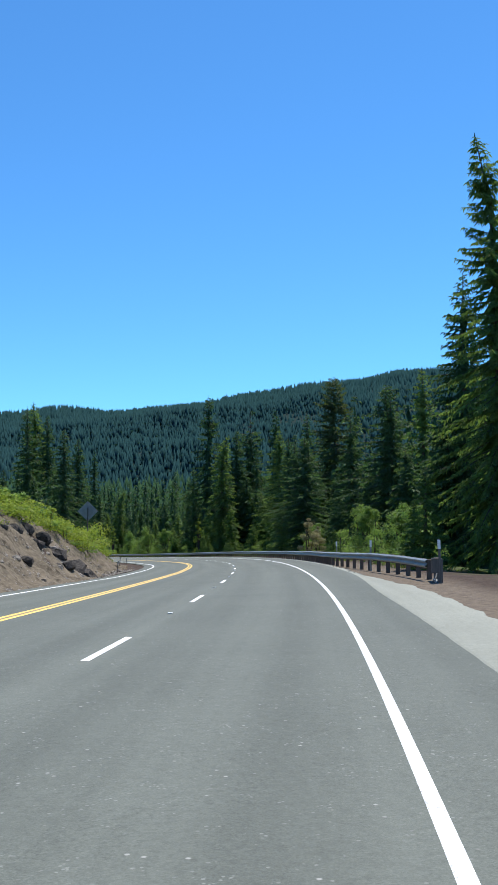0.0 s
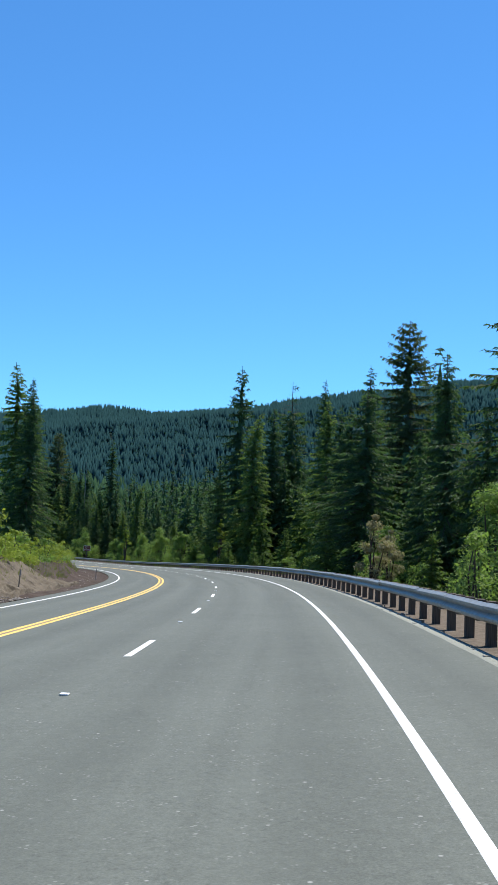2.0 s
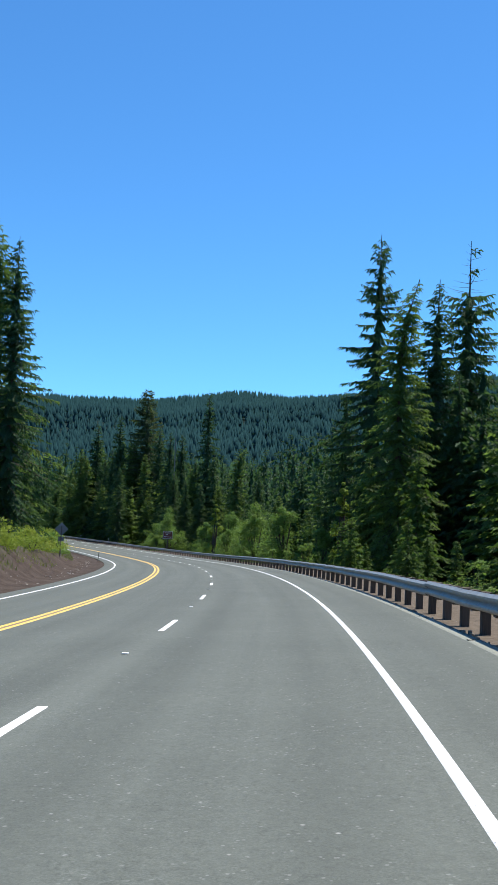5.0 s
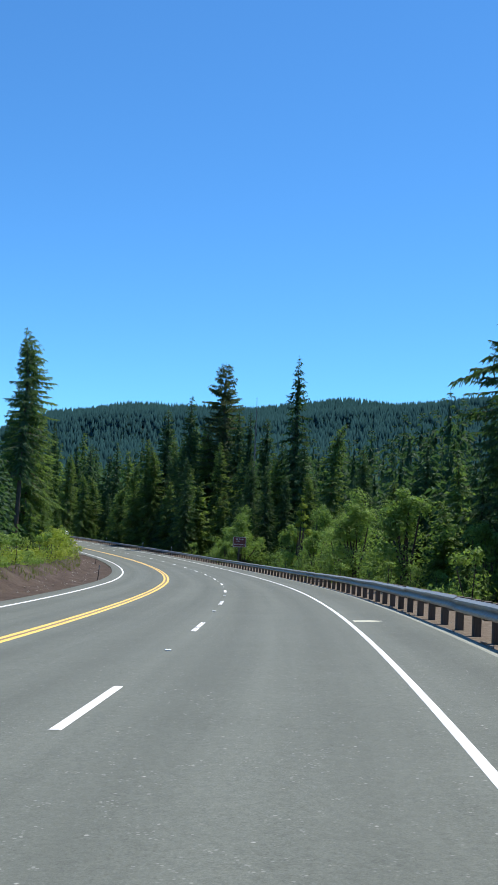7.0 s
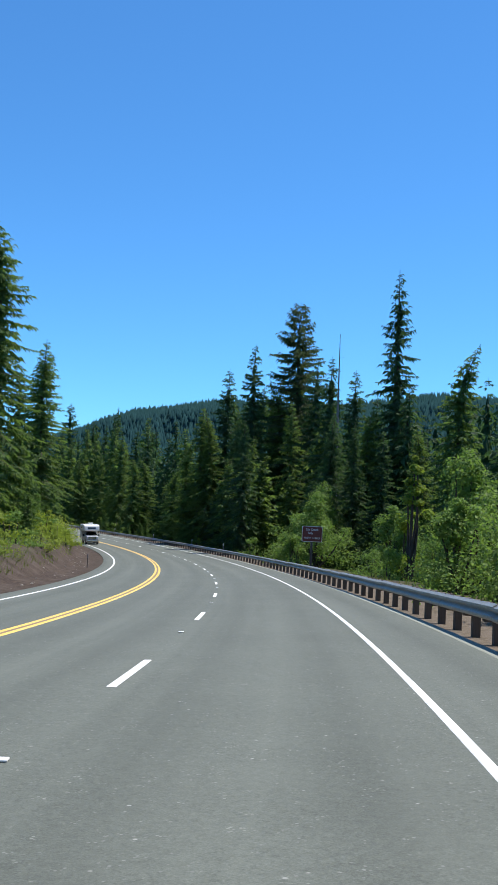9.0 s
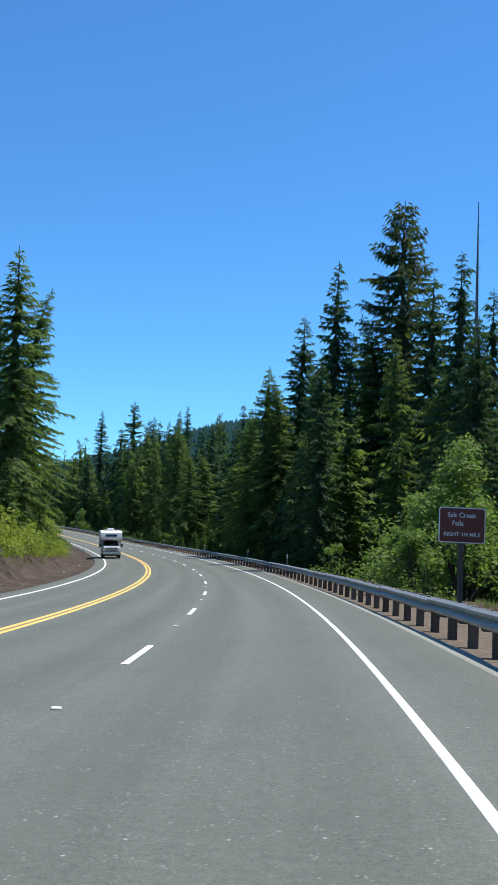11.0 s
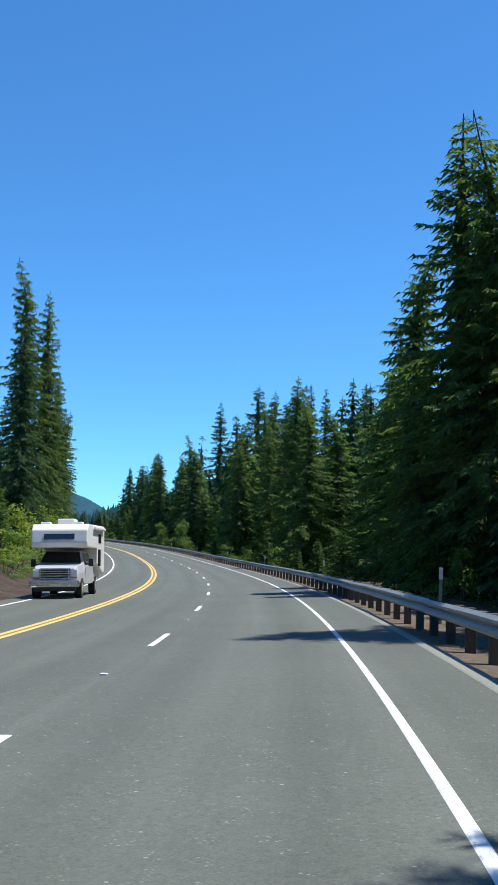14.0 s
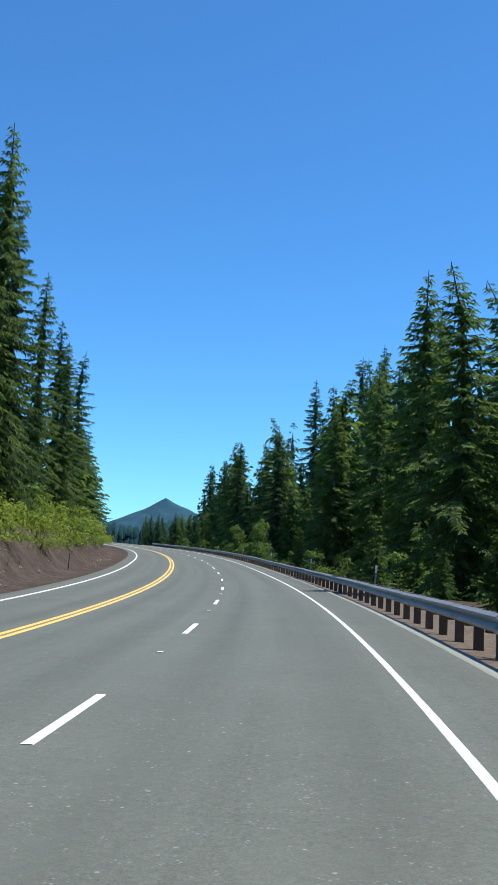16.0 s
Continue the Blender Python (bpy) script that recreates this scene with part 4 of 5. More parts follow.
while s < 604:
    dark = 300 < s < 400
    d = rnd.uniform(5.9, 9.6)
    if 262 < s < 291:
        d += 3.2
    if 96 < s < 107:
        d += 2.5
    if rnd.random() < (0.5 if dark else 1.0):
        if rnd.random() < 0.42:
            bush("young" if rnd.random() < 0.7 else "young_b", s, d + 0.5, rnd.uniform(1.6, 4.6), YOUNG, "young conifer", "roadside undergrowth")
        else:
            bush(rnd.choice(("bush_a", "bush_b", "bush_a")), s, d, rnd.uniform(1.2, 2.9), "leafy green bush behind the guardrail", "bush", "roadside undergrowth")
    s += rnd.uniform(2.4, 5.2) * (1.6 if s > 430 else 1.0)
s = 20.0
while s < 560:
    w = rnd.uniform(0, 1)
    steep = s < 95
    d = -15.0 + 1.1 * smooth(215, 250, s) - 3.2 * w
    tall = rnd.uniform(0.9, 2.4) * (0.75 if steep else 1.0) + (0.8 if 225 < s and w > 0.6 else 0) + 0.6 * smooth(370, 400, s) + (0.7 if 92 < s < 130 else 0)
    bush(rnd.choice(("bush_c", "bush_d", "bush_c", "bush_a")), s, d, tall, "yellow-green bush on the cut bank", "bush", "bank bushes", 1.15)
    if s > 225 and rnd.random() < 0.25:
        bush("young_b" if rnd.random() < 0.5 else "young", s + 1, d - 1.8, rnd.uniform(3, 6.5), "young light green conifer on the cut bank", "young conifer", "bank bushes")
    s += rnd.uniform(1.4, 2.9) * (1.0 if s < 240 or 300 < s < 480 else 1.7)

# the green fringe along the crest of the raw bank
s = 30.0
while s < 86:
    for k in range(2):
        d = -15.7 + 0.9 * smooth(62, 80, s) - 0.9 * k + rnd.uniform(-0.4, 0.4)
        bush(rnd.choice(("bush_a", "bush_c", "bush_c", "bush_d")), s + 0.5 * k, d, rnd.uniform(1.2, 2.0), "green shrub on the crest of the raw bank", "bush", "bank bushes", 1.2)
    s += rnd.uniform(1.3, 2.0)

# ---- grass, pebbles: too many to count ----


def scatter_stuff():
    g = random.Random(8)
    grass = Cloud()
    for k in range(9000):
        s = g.uniform(-5, 560)
        if g.random() < 0.5:
            d = -13.6 - abs(g.gauss(0, 1.4)) if s > 66 else -16.2 - abs(g.gauss(0, 1.5))
        else:
            d = 5.6 + abs(g.gauss(0, 1.5)) + (2.2 if s < 45 else 0)
        p = ground_at(s, d)
        if noise.noise((s * 0.2, d * 0.4, 11)) < (-0.12 if d < 0 else 0.12) or (d > 0 and 295 < s < 410):
            continue
        for i in range(3):
            h, a = g.uniform(0.15, 0.5), g.uniform(0, 6.28)
            o = p + Vector((g.uniform(-0.15, 0.15), g.uniform(-0.15, 0.15), -0.02))
            side = Vector((math.cos(a), math.sin(a), 0)) * 0.018
            tip = o + Vector((g.uniform(-0.5, 0.5) * h, g.uniform(-0.5, 0.5) * h, h))
            grass.add([o - side, o + side, tip], [(0, 1, 2)])
    ob = new("grass", grass.mesh("grass", GRASS))
    tagged(ob, "sparse tufts of roadside grass on brown dirt", "grass", kind="stuff")
    stones = Cloud()
    for k in range(3900):
        s = g.uniform(10, 470) if k < 700 else g.uniform(20, 92)
        d = -11.6 - abs(g.gauss(0, 1.6)) if g.random() < 0.8 else 3.5 + abs(g.gauss(0, 0.9))
        if k >= 700:
            d = -10.9 - g.uniform(0, 5.3)
        p = ground_at(s, d)
        r = g.uniform(0.02, 0.055 + 0.07 * g.random() ** 3) * (1.5 if d < -10.5 else 0.7)
        p = p + Vector((0, 0, 0.1 if k >= 700 else 0))
        pts = [Vector((g.uniform(0.7, 1.2) * x, g.uniform(0.7, 1.2) * y, g.uniform(0.5, 0.9) * z)) * r for x, y, z in ((1, 0, 0), (0, 1, 0), (-1, 0, 0), (0, -1, 0), (0, 0, 1), (0, 0, -1))]
        stones.add([p + q for q in pts], [(0, 1, 4), (1, 2, 4), (2, 3, 4), (3, 0, 4), (1, 0, 5), (2, 1, 5), (3, 2, 5), (0, 3, 5)])
    for k in range(260):
        s = g.uniform(40, 200)
        p = on_road(s, road_right(s) - 0.06 + g.gauss(0, 0.08), 0.0)
        r, a = g.uniform(0.02, 0.08), g.uniform(0, 6.28)
        n = g.choice((4, 5))
        top = [p + Vector((math.cos(a + 6.28 * i / n) * r * g.uniform(0.6, 1.2), math.sin(a + 6.28 * i / n) * r * g.uniform(0.6, 1.2), 0.008 + g.uniform(0, 0.016))) for i in range(n)]
        low = [q - Vector((0, 0, 0.12)) for q in top]
        stones.add(top + low, [tuple(range(n))] + [(i, i + n, (i + 1) % n + n, (i + 1) % n) for i in range(n)])
    ob = new("gravel", stones.mesh("gravel", PALE_ROCK))
    tagged(ob, "loose pale stones scattered over the roadside dirt", "gravel", kind="stuff")


scatter_stuff()


def rock(s, d, size, material, label):
    g = random.Random(int(s * 97 + size * 31))
    bm = bmesh.new()
    bmesh.ops.create_icosphere(bm, subdivisions=2, radius=1.0)
    o = Vector((g.uniform(0, 50), g.uniform(0, 50), 0))
    for v in bm.verts:
        q = v.co.normalized()
        k = 1 + 0.35 * noise.noise(q * 1.3 + o) + 0.15 * noise.noise(q * 3.1 + o)
        v.co = Vector((round(q.x * k * 2.2) / 2.2 * 0.5 + q.x * k * 0.5, round(q.y * k * 2.2) / 2.2 * 0.5 + q.y * k * 0.5, q.z * k * 0.75)) * size
    me = bpy.data.meshes.new("rock")
    bm.to_mesh(me)
    bm.free()
    me.materials.append(material)
    ob = tagged(new("rock", me), label, "rock", "rocks on the cut bank")
    ob.matrix_basis = Matrix.Translation(ground_at(s, d) + Vector((0, 0, size * 0.12))) @ pose(0, 0, 0, g.uniform(-20, 20), g.uniform(-20, 20), g.uniform(0, 360))


for s, d, size in ((63.5, -12.7, 0.85), (62.2, -13.5, 0.7), (60.8, -14.2, 0.62), (65.0, -12.2, 0.7), (59.5, -15.0, 0.6), (61.4, -12.7, 0.55), (66.0, -12.9, 0.7), (64.3, -11.8, 0.6), (58.6, -14.0, 0.45), (56.5, -14.8, 0.5), (52.0, -13.2, 0.42)):
    rock(s, d, size, ROCK, "dark broken basalt outcrop in the cut bank")
g = random.Random(4)
for k in range(120):
    s = g.uniform(24, 64)
    rock(s, -11.6 - g.uniform(0.2, 5.2), g.choice((0.07, 0.09, 0.12, 0.16, 0.22, 0.3)), ROCK if g.random() < 0.55 else PALE_ROCK, "loose stone on the steep cut bank")


def scree_bank():
    """The raw face of the cut bank: scree laid over the ground."""
    verts, faces, uvs = [], [], []
    ss, n = np.arange(-84, 126, 0.5), 24
    for s in ss:
        for k in range(n):
            d = -10.75 - 1.4 * smooth(58, 80, s) - (5.6 - 1.6 * smooth(58, 80, s)) * k / (n - 1) * (1 - 0.9 * smooth(104, 124, s))
            p = ground_at(s, d)
            lift = 0.09 if 0 < k < n - 1 and 0 < s - ss[0] else -0.12
            rough = noise.noise((s * 0.8, d * 1.1, 2)) * 0.22 + noise.noise((s * 2.3, d * 2.6, 6)) * 0.12
            verts.append(p + Vector((0, 0, lift + (rough + 0.06 if lift > 0 else 0))))
            uvs.append((s, d))
    for i in range(len(ss) - 1):
        for k in range(n - 1):
            faces.append((i * n + k + 1, i * n + k, (i + 1) * n + k, (i + 1) * n + k + 1))
    ob = mesh_object("scree_slope", verts, faces, SCREE, None, "", uvs)
    tagged(ob, "bare pale scree face of the cut bank", "slope", kind="structure")


scree_bank()

# ---- guardrail ----


def rail_d(s):
    return 3.2 + 1.75 * (1 - smooth(33, 60, s)) - 0.3 * smooth(230, 310, s)


PROFILE = [(0.0, 0.4), (-0.02, 0.415), (-0.08, 0.45), (-0.08, 0.49), (-0.02, 0.535), (0.0, 0.555), (-0.02, 0.575), (-0.08, 0.62), (-0.08, 0.66), (-0.02, 0.695), (0.0, 0.71)]
POST_GAP = 1.905
guardrail = tagged(new("guardrail"), "galvanised W-beam guardrail on dark wooden posts", "guardrail")
guardrail.location = on_road(34, rail_d(34), -0.2)
bpy.context.view_layer.update()
to_rail = Matrix.Translation(guardrail.location).inverted()


def end_dip(s):
    return 0.13 * (1 - smooth(34, 46, s))


def beam(s0, s1):
    ss = np.linspace(s0, s1, 4)
    verts, faces = [], []
    n = len(PROFILE)
    g = random.Random(int(s0 * 10))
    ends = g.uniform(-0.018, 0.018), g.uniform(-0.018, 0.018)
    for thick in (0.0, 0.006):
        for s in ss:
            lift = ends[0] + (ends[1] - ends[0]) * (s - s0) / (s1 - s0)
            for u, z in PROFILE:
                verts.append(to_rail @ on_road(s, rail_d(s) + u + thick, z + lift - end_dip(s)))
    m = len(ss) * n
    for i in range(len(ss) - 1):
        for k in range(n - 1):
            q = (i * n + k, (i + 1) * n + k, (i + 1) * n + k + 1, i * n + k + 1)
            faces.append(q[::-1])
            faces.append(tuple(m + j for j in q))
        for k in (0, n - 1):
            faces.append((i * n + k, (i + 1) * n + k, m + (i + 1) * n + k, m + i * n + k))
    mesh_object("beam", verts, faces, ZINC, guardrail, "", None, False)


s = 35.0
while s < 600:
    beam(s, s + POST_GAP * 2 + 0.16)
    s += POST_GAP * 2
bm = bmesh.new()
add_box(bm, (0.16, 0.2, 1.0), Matrix.Translation((0, 0, 0.17)), 0.012)
post_ob = part("post", bm, POST_WOOD, guardrail, "dark creosoted wooden post")
bm = bmesh.new()
add_box(bm, (0.15, 0.19, 0.36), Matrix.Translation((0, 0, 0.53)), 0.01)
block_ob = part("spacer_block", bm, POST_WOOD, guardrail, "dark wooden spacer block")
first = True
for k in range(int((600 - 35) / POST_GAP)):
    s = 36.2 + POST_GAP * k
    for ob, off in ((block_ob, 0.1), (post_ob, 0.29)):
        if not first:
            o = ob.copy()
            scene.collection.objects.link(o)
        else:
            o = ob
        o.matrix_basis = to_rail @ Matrix.Translation(on_road(s, rail_d(s) + off, -end_dip(s))) @ pose(0, 0, 0, 0, 0, heading(s))
    first = False
# the anchored end
terminal = tagged(new("guardrail_end"), "anchored steel end of the guardrail with a diagonal strut", "guardrail end")
terminal.matrix_basis = Matrix.Translation(on_road(33.2, rail_d(33.2), -0.22)) @ pose(0, 0, 0, 0, 0, heading(33) - 5)
bm = bmesh.new()
add_box(bm, (0.36, 0.12, 0.5), Matrix.Translation((0, 0.0, 0.64)), 0.03)
part("end_plate", bm, GREY_WOOD, terminal, "weathered dark end plate")
bm = bmesh.new()
add_box(bm, (0.14, 1.9, 0.3), Matrix.Translation((0.02, 1.0, 0.66)), 0.02)
part("end_beam", bm, ZINC, terminal)
for y in (0.1, 1.75):
    bm = bmesh.new()
    add_box(bm, (0.17, 0.2, 1.1), Matrix.Translation((0.12, y, 0.3)), 0.012)
    part("post", bm, GREY_WOOD, terminal, "weathered grey wooden post")
bm = bmesh.new()
add_rod(bm, (0.05, 0.15, 0.5), (0.05, 1.65, 0.06), 0.022)
part("strut", bm, WHITE_PLASTIC, terminal, "pale diagonal anchor strut")
bm = bmesh.new()
add_box(bm, (0.12, 1.7, 0.08), Matrix.Translation((0.05, 0.9, 0.08)), 0.01)
part("ground_strut", bm, ZINC, terminal)


def delineator(s, d, tall, dark):
    """A flexible marker post with a reflector at the top."""
    root = tagged(new("delineator_post"), "thin brown roadside marker post with a reflector" if dark else "white flexible marker post standing behind the guardrail", "marker post", "marker posts")
    g = random.Random(int(s))
    root.matrix_basis = Matrix.Translation(ground_at(s, d) - Vector((0, 0, 0.05))) @ pose(0, 0, 0, g.uniform(-3, 3), g.uniform(-3, 5), heading(s))
    bm = bmesh.new()
    w = 0.06 if dark else 0.085
    add_box(bm, (w, 0.014, tall), Matrix.Translation((0, 0, tall / 2)), 0.004)
    add_box(bm, (0.016, 0.03, tall * 0.98), Matrix.Translation((0, 0.018, tall / 2)))
    part("stake", bm, ZINC if dark is False else GREY_WOOD, root)
    bm = bmesh.new()
    add_box(bm, (w + 0.012, 0.022, 0.3), Matrix.Translation((0, -0.002, tall - 0.17)), 0.004)
    part("reflector", bm, WHITE_PLASTIC if not dark else SIGN_BACK, root, "white reflector plate")


delineator(32.9, 5.03, 1.5, None)
for s in (46.4, 63.5, 325.8, 349.5, 380.1, 412.8, 441, 469, 497, 525):
    delineator(s, 4.15, 1.5, False)
for s, d in ((76, -11.2), (98, -12.6), (143, -11.6), (234, -10.7), (290, -11.4), (376, -11.2), (438, -12.6)):
    delineator(s, d, 1.15, True)

# ---- signs ----


def text_mesh(body, height, material, parent, m):
    cu = bpy.data.curves.new("lettering", "FONT")
    cu.body, cu.size, cu.align_x, cu.align_y, cu.extrude, cu.offset = body, height / 0.7, "CENTER", "CENTER", 0.002, 0.003
    tmp = bpy.data.objects.new("lettering", cu)
    scene.collection.objects.link(tmp)
    bpy.context.view_layer.update()
    me = bpy.data.meshes.new_from_object(tmp.evaluated_get(bpy.context.evaluated_depsgraph_get()))
    bpy.data.objects.remove(tmp)
    bpy.data.curves.remove(cu)
    me.materials.clear()
    me.materials.append(material)
    ob = new("lettering", me)
    ob.parent = parent
    ob.matrix_basis = m
    return tagged(ob, "white lettering: " + body)


def rounded_plate(w, h, t, r):
    bm = bmesh.new()
    pts = []
    for cx, cz, a0 in ((w / 2 - r, h / 2 - r, 0), (-w / 2 + r, h / 2 - r, 90), (-w / 2 + r, -h / 2 + r, 180), (w / 2 - r, -h / 2 + r, 270)):
        for k in range(5):
            a = radians(a0 + 22.5 * k)
            pts.append((cx + r * math.cos(a), cz + r * math.sin(a)))
    front = [bm.verts.new((x, -t / 2, z)) for x, z in pts]
    back = [bm.verts.new((x, t / 2, z)) for x, z in pts]
    bm.faces.new(front)
    bm.faces.new(back[::-1])
    for k in range(len(pts)):
        j = (k + 1) % len(pts)
        bm.faces.new((front[j], front[k], back[k], back[j]))
    bmesh.ops.recalc_face_normals(bm, faces=bm.faces)
    return bm


def falls_sign():
    s, d = 290.5, 6.98
    root = tagged(new("road_sign"), "brown roadside sign with white lettering on a wooden post", "road sign")
    base = ground_at(s, d)
    root.matrix_basis = Matrix.Translation(base) @ pose(0, 0, 0, 0, 0, heading(s) + 1)
    z = on_road(s, d, 0).z - base.z + 2.66
    bm = bmesh.new()
    add_box(bm, (0.17, 0.17, z + 0.4), Matrix.Translation((0, 0.1, (z + 0.4) / 2 - 0.3)), 0.015)
    part("post", bm, GREY_WOOD, root, "dark weathered wooden post")
    part("border", rounded_plate(1.72, 1.3, 0.016, 0.09), WHITE_PLASTIC, root, "white border").matrix_basis = Matrix.Translation((0, 0, z))
    face = part("panel", rounded_plate(1.64, 1.22, 0.024, 0.075), BROWN_SIGN, root, "dark brown panel")
    face.matrix_basis = Matrix.Translation((0, 0, z))
    for body, h, dx, dz in (("Salt Creek", 0.175, -0.02, 0.36), ("Falls", 0.175, -0.16, 0.06), ("RIGHT 1/4 MILE", 0.14, 0.0, -0.34)):
        text_mesh(body, h, WHITE_PLASTIC, root, Matrix.Translation((dx, -0.015, z + dz)) @ pose(0, 0, 0, 90, 0, 0))


falls_sign()


def sign_from_behind(s, d, high, plate, size=0.86):
    root = tagged(new("warning_sign"), "diamond road sign seen from its bare metal back", "road sign", "diamond signs")
    base = ground_at(s, d)
    root.matrix_basis = Matrix.Translation(base) @ pose(0, 0, 0, 0, 0, heading(s))
    z = on_road(s, 0, 0).z - base.z + high
    bm = bmesh.new()
    add_box(bm, (0.1, 0.1, z + 0.6), Matrix.Translation((0, 0.06, (z + 0.6) / 2 - 0.3)), 0.01)
    part("post", bm, GREY_WOOD, root, "grey wooden post")
    part("panel", rounded_plate(size, size, 0.012, 0.05), SIGN_BACK, root, "bare aluminium diamond panel").matrix_basis = Matrix.Translation((0, 0.12, z)) @ pose(0, 0, 0, 0, 45, 0)
    if plate:
        part("plate", rounded_plate(0.5, 0.42, 0.012, 0.03), SIGN_BACK, root, "bare aluminium plate").matrix_basis = Matrix.Translation((0, 0.12, z - 0.9))


sign_from_behind(206.0, -14.25, 2.6, True)
sign_from_behind(83.0, -14.3, 4.25, False, 1.2)

# ---- the pickup with its camper ----


def loft(sections):
    """A closed skin through rectangles (y, half width, z low, z high, half width at the top)."""
    bm = bmesh.new()
    rings = []
    for y, w, z0, z1, wt in sections:
        rings.append([bm.verts.new(q) for q in ((-w, y, z0), (w, y, z0), (w, y, z0 + 0.55 * (z1 - z0)), (wt, y, z1), (-wt, y, z1), (-w, y, z0 + 0.55 * (z1 - z0)))])
    for a, b in zip(rings, rings[1:]):
        for k in range(6):
            j = (k + 1) % 6
            bm.faces.new((a[k], a[j], b[j], b[k]))
    bm.faces.new(rings[0][::-1])
    bm.faces.new(rings[-1])
    bmesh.ops.recalc_face_normals(bm, faces=bm.faces)
    bmesh.ops.bevel(bm, geom=list(bm.edges), offset=0.035, segments=2, affect="EDGES", profile=0.5)
    return bm


def pickup_camper(s, d):
    """Front towards -y."""
    root = tagged(new("pickup_truck"), "silver-grey pickup truck in the oncoming lane under a white camper", "pickup truck")
    root.matrix_basis = Matrix.Translation(on_road(s, d, 0.0)) @ pose(0, 0, 0, 0, -math.degrees(along(s)[4]) * -1, heading(s))
    part("hood", loft([(-2.55, 0.86, 0.75, 1.2, 0.78), (-2.3, 0.95, 0.62, 1.3, 0.85), (-1.2, 0.98, 0.6, 1.38, 0.88)]), TRUCK_PAINT, root)
    part("cab", loft([(-1.2, 0.98, 0.55, 1.38, 0.86), (-0.55, 0.98, 0.5, 1.9, 0.72), (1.3, 0.98, 0.5, 1.92, 0.74), (1.5, 0.98, 0.5, 1.5, 0.85)]), TRUCK_PAINT, root)
    part("bed", loft([(1.52, 0.98, 0.55, 1.3, 0.96), (3.6, 0.98, 0.6, 1.3, 0.96)]), TRUCK_PAINT, root)
    bm = bmesh.new()
    add_box(bm, (1.24, 0.08, 0.44), Matrix.Translation((0, -2.55, 1.0)), 0.04)
    grille = part("grille", bm, CHROME, root, "chrome grille frame")
    for k in range(4):
        bm = bmesh.new()
        add_box(bm, (1.1, 0.06, 0.055), Matrix.Translation((0, -2.59, 0.86 + 0.095 * k)), 0.01)
        part("grille_bar", bm, BLACK_PLASTIC, grille, "black grille slot")
    for x in (-0.76, 0.76):
        bm = bmesh.new()
        add_box(bm, (0.28, 0.12, 0.36), Matrix.Translation((x, -2.5, 1.0)), 0.05)
        lamp = part("headlight", bm, LAMP_GLASS, root, "clear headlight")
        bm = bmesh.new()
        add_box(bm, (0.26, 0.12, 0.07), Matrix.Translation((x, -2.51, 0.84)), 0.02)
        part("turn_light", bm, AMBER, lamp, "amber lens")
    bm = bmesh.new()
    add_box(bm, (1.98, 0.24, 0.28), Matrix.Translation((0, -2.66, 0.6)), 0.06)
    bumper = part("bumper", bm, CHROME, root, "chrome front bumper")
    bm = bmesh.new()
    add_box(bm, (1.7, 0.16, 0.2), Matrix.Translation((0, -2.6, 0.4)), 0.04)
    part("air_dam", bm, BLACK_PLASTIC, bumper, "black lower air dam")
    bm = bmesh.new()
    v = [bm.verts.new(q) for q in ((-0.84, -1.17, 1.42), (0.84, -1.17, 1.42), (0.7, -0.58, 1.86), (-0.7, -0.58, 1.86))]
    f = bm.faces.new(v)
    bmesh.ops.solidify(bm, geom=[f], thickness=0.03)
    part("windshield", bm, DARK_GLASS, root, "dark windshield").location = (0, -0.035, 0.02)
    for x in (-1, 1):
        for y0, y1 in ((-0.75, 0.2), (0.3, 1.2)):
            bm = bmesh.new()
            v = [bm.verts.new(q) for q in ((x * 0.965, y0, 1.32), (x * 0.965, y1, 1.32), (x * 0.79, y1, 1.8), (x * 0.79, max(y0, -0.5), 1.8))]
            f = bm.faces.new(v)
            bmesh.ops.solidify(bm, geom=[f], thickness=0.02)
            part("side_window", bm, DARK_GLASS, root, "dark side window")
        bm = bmesh.new()
        add_box(bm, (0.2, 0.1, 0.32), Matrix.Translation((x * 1.2, -0.78, 1.42)), 0.03)
        add_box(bm, (0.2, 0.05, 0.06), Matrix.Translation((x * 1.06, -0.76, 1.36)))
        part("mirror", bm, BLACK_PLASTIC, root, "black towing mirror")
        for y in (-1.75, 2.3):
            bm = bmesh.new()
            add_rod(bm, (x * 0.72, y, 0.4), (x * 0.99, y, 0.4), 0.4, None, 24)
            tyre = part("wheel", bm, RUBBER, root, "black tyre")
            bm = bmesh.new()
            add_rod(bm, (x * 0.96, y, 0.4), (x * 1.003, y, 0.4), 0.23, None, 16)
            part("rim", bm, CHROME, tyre, "bright wheel rim")
    camper = tagged(new("truck_camper"), "white cab-over camper carried on the pickup bed", "camper")
    camper.matrix_basis = root.matrix_basis.copy()
    bm = bmesh.new()
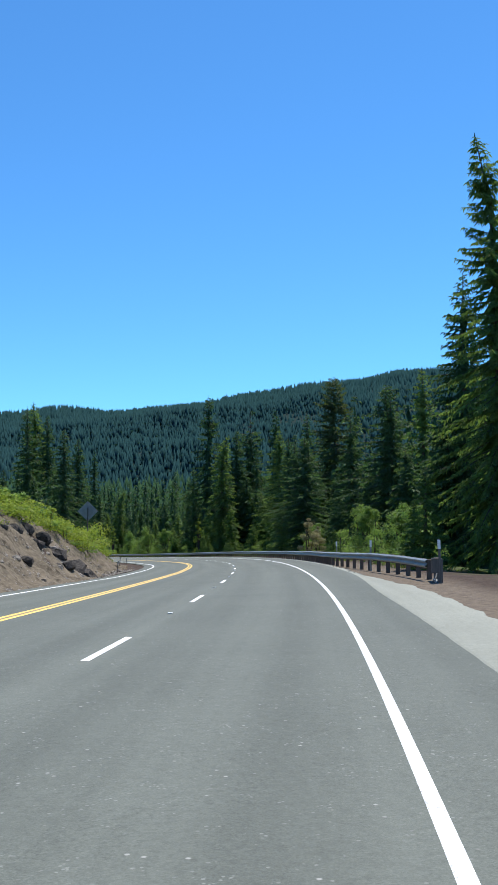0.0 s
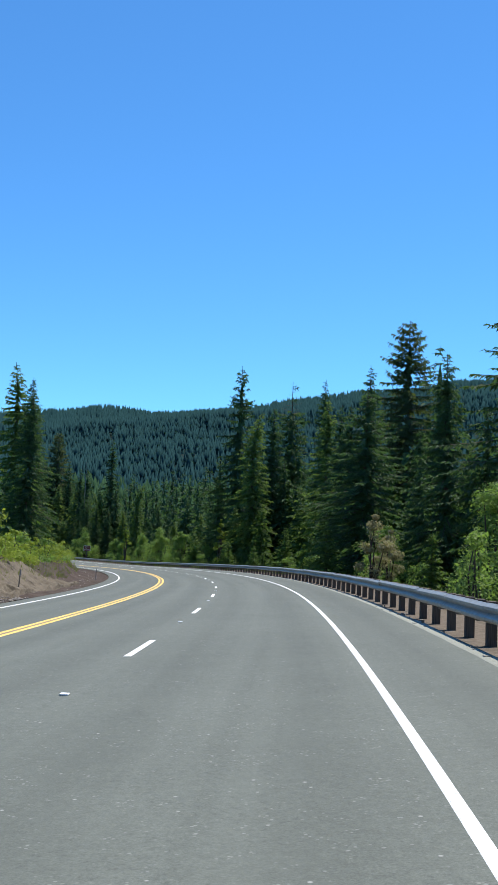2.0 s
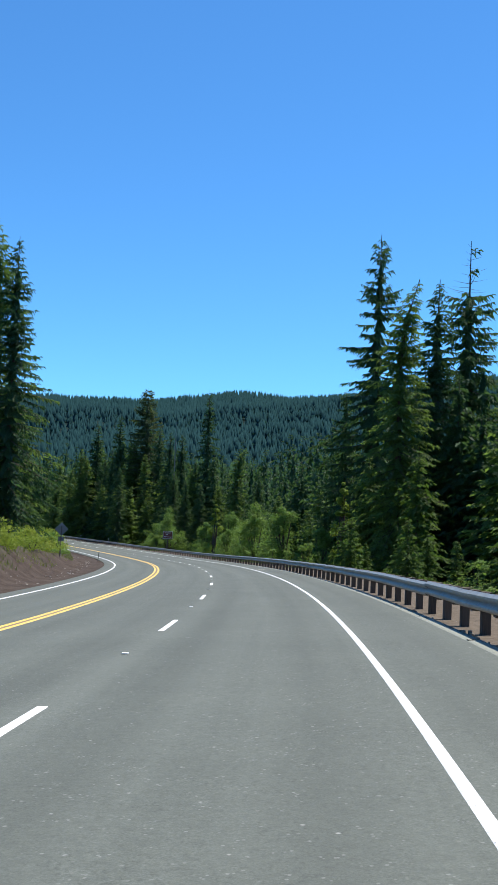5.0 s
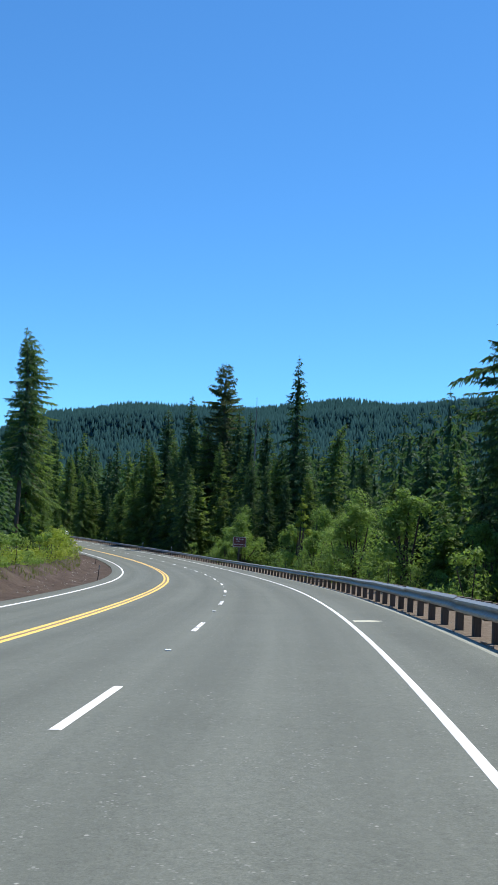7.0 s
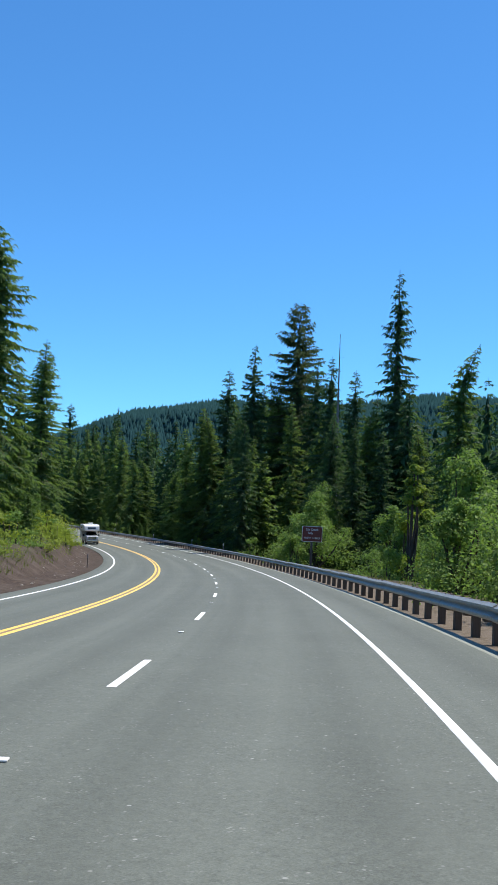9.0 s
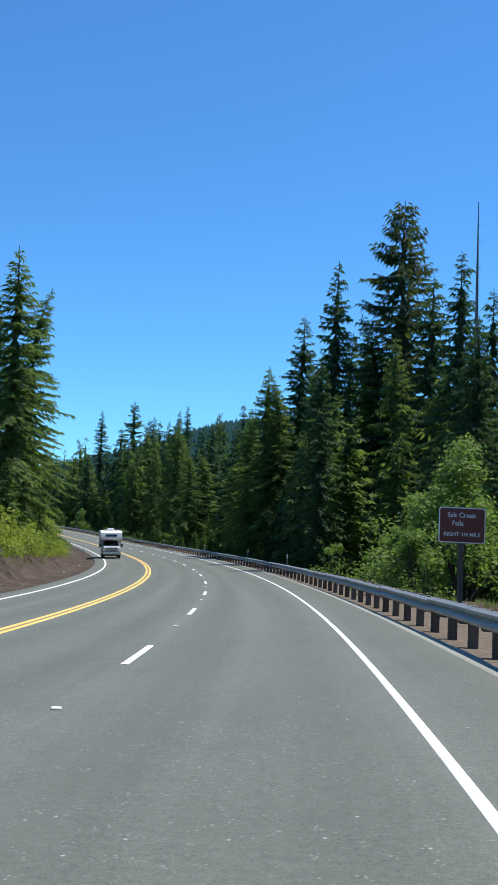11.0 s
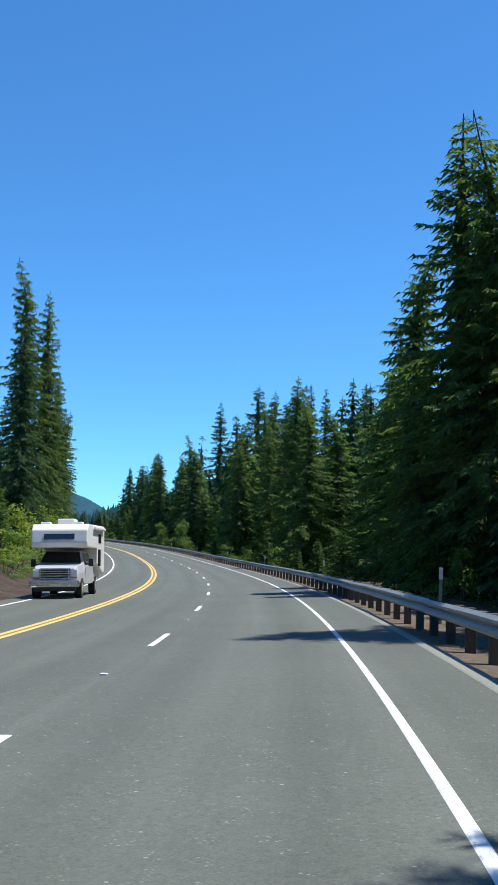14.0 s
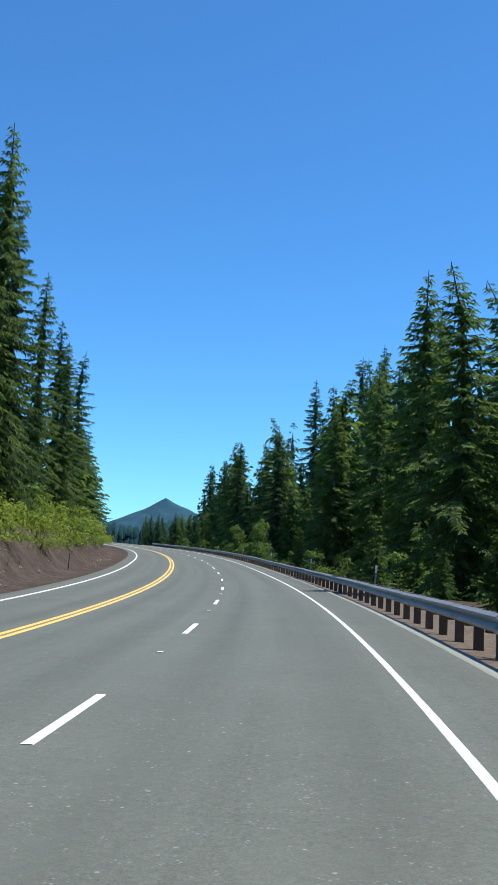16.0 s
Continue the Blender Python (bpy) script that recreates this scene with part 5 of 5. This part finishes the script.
    outline = [(-1.5, 2.05), (-1.62, 2.25), (-1.5, 2.78), (-1.2, 3.02), (4.05, 3.05), (4.15, 2.9), (4.15, 1.0), (3.75, 0.85), (1.62, 1.32), (1.62, 2.0)]
    rings = [[bm.verts.new((x, y, z)) for y, z in outline] for x in (-1.16, 1.16)]
    bm.faces.new(rings[0][::-1])
    bm.faces.new(rings[1])
    for k in range(len(outline)):
        j = (k + 1) % len(outline)
        bm.faces.new((rings[0][k], rings[0][j], rings[1][j], rings[1][k]))
    bmesh.ops.recalc_face_normals(bm, faces=bm.faces)
    bmesh.ops.bevel(bm, geom=list(bm.edges), offset=0.05, segments=2, affect="EDGES", profile=0.5)
    part("shell", bm, CAMPER_WHITE, camper)
    bm = bmesh.new()
    add_box(bm, (1.25, 0.05, 0.24), Matrix.Translation((0, -1.585, 2.5)) @ pose(0, 0, 0, -12.5, 0, 0), 0.02)
    part("front_window", bm, DARK_GLASS, camper, "long dark front window")
    bm = bmesh.new()
    add_box(bm, (0.72, 1.0, 0.26), Matrix.Translation((0, 0.6, 3.16)), 0.06)
    part("roof_unit", bm, CAMPER_WHITE, camper, "white roof air conditioner")
    for x in (-0.7, 0.65):
        bm = bmesh.new()
        add_box(bm, (0.4, 0.4, 0.1), Matrix.Translation((x, -0.7, 3.07)), 0.03)
        part("roof_vent", bm, CAMPER_WHITE, camper, "white roof vent")
    for x in (-1, 1):
        bm = bmesh.new()
        add_box(bm, (0.03, 0.9, 0.4), Matrix.Translation((x * 1.165, 2.4, 2.45)), 0.01)
        part("side_window", bm, DARK_GLASS, camper, "dark side window")
    bm = bmesh.new()
    add_box(bm, (0.13, 3.4, 0.13), Matrix.Translation((1.24, 1.9, 2.88)), 0.04)
    part("awning", bm, CAMPER_WHITE, camper, "rolled-up awning")
    bm = bmesh.new()
    add_box(bm, (0.1, 0.3, 0.75), Matrix.Translation((1.2, 2.0, 1.6)), 0.03)
    part("jack", bm, BLACK_PLASTIC, camper, "dark folded camper jack")


pickup_camper(366.5, -8.45)
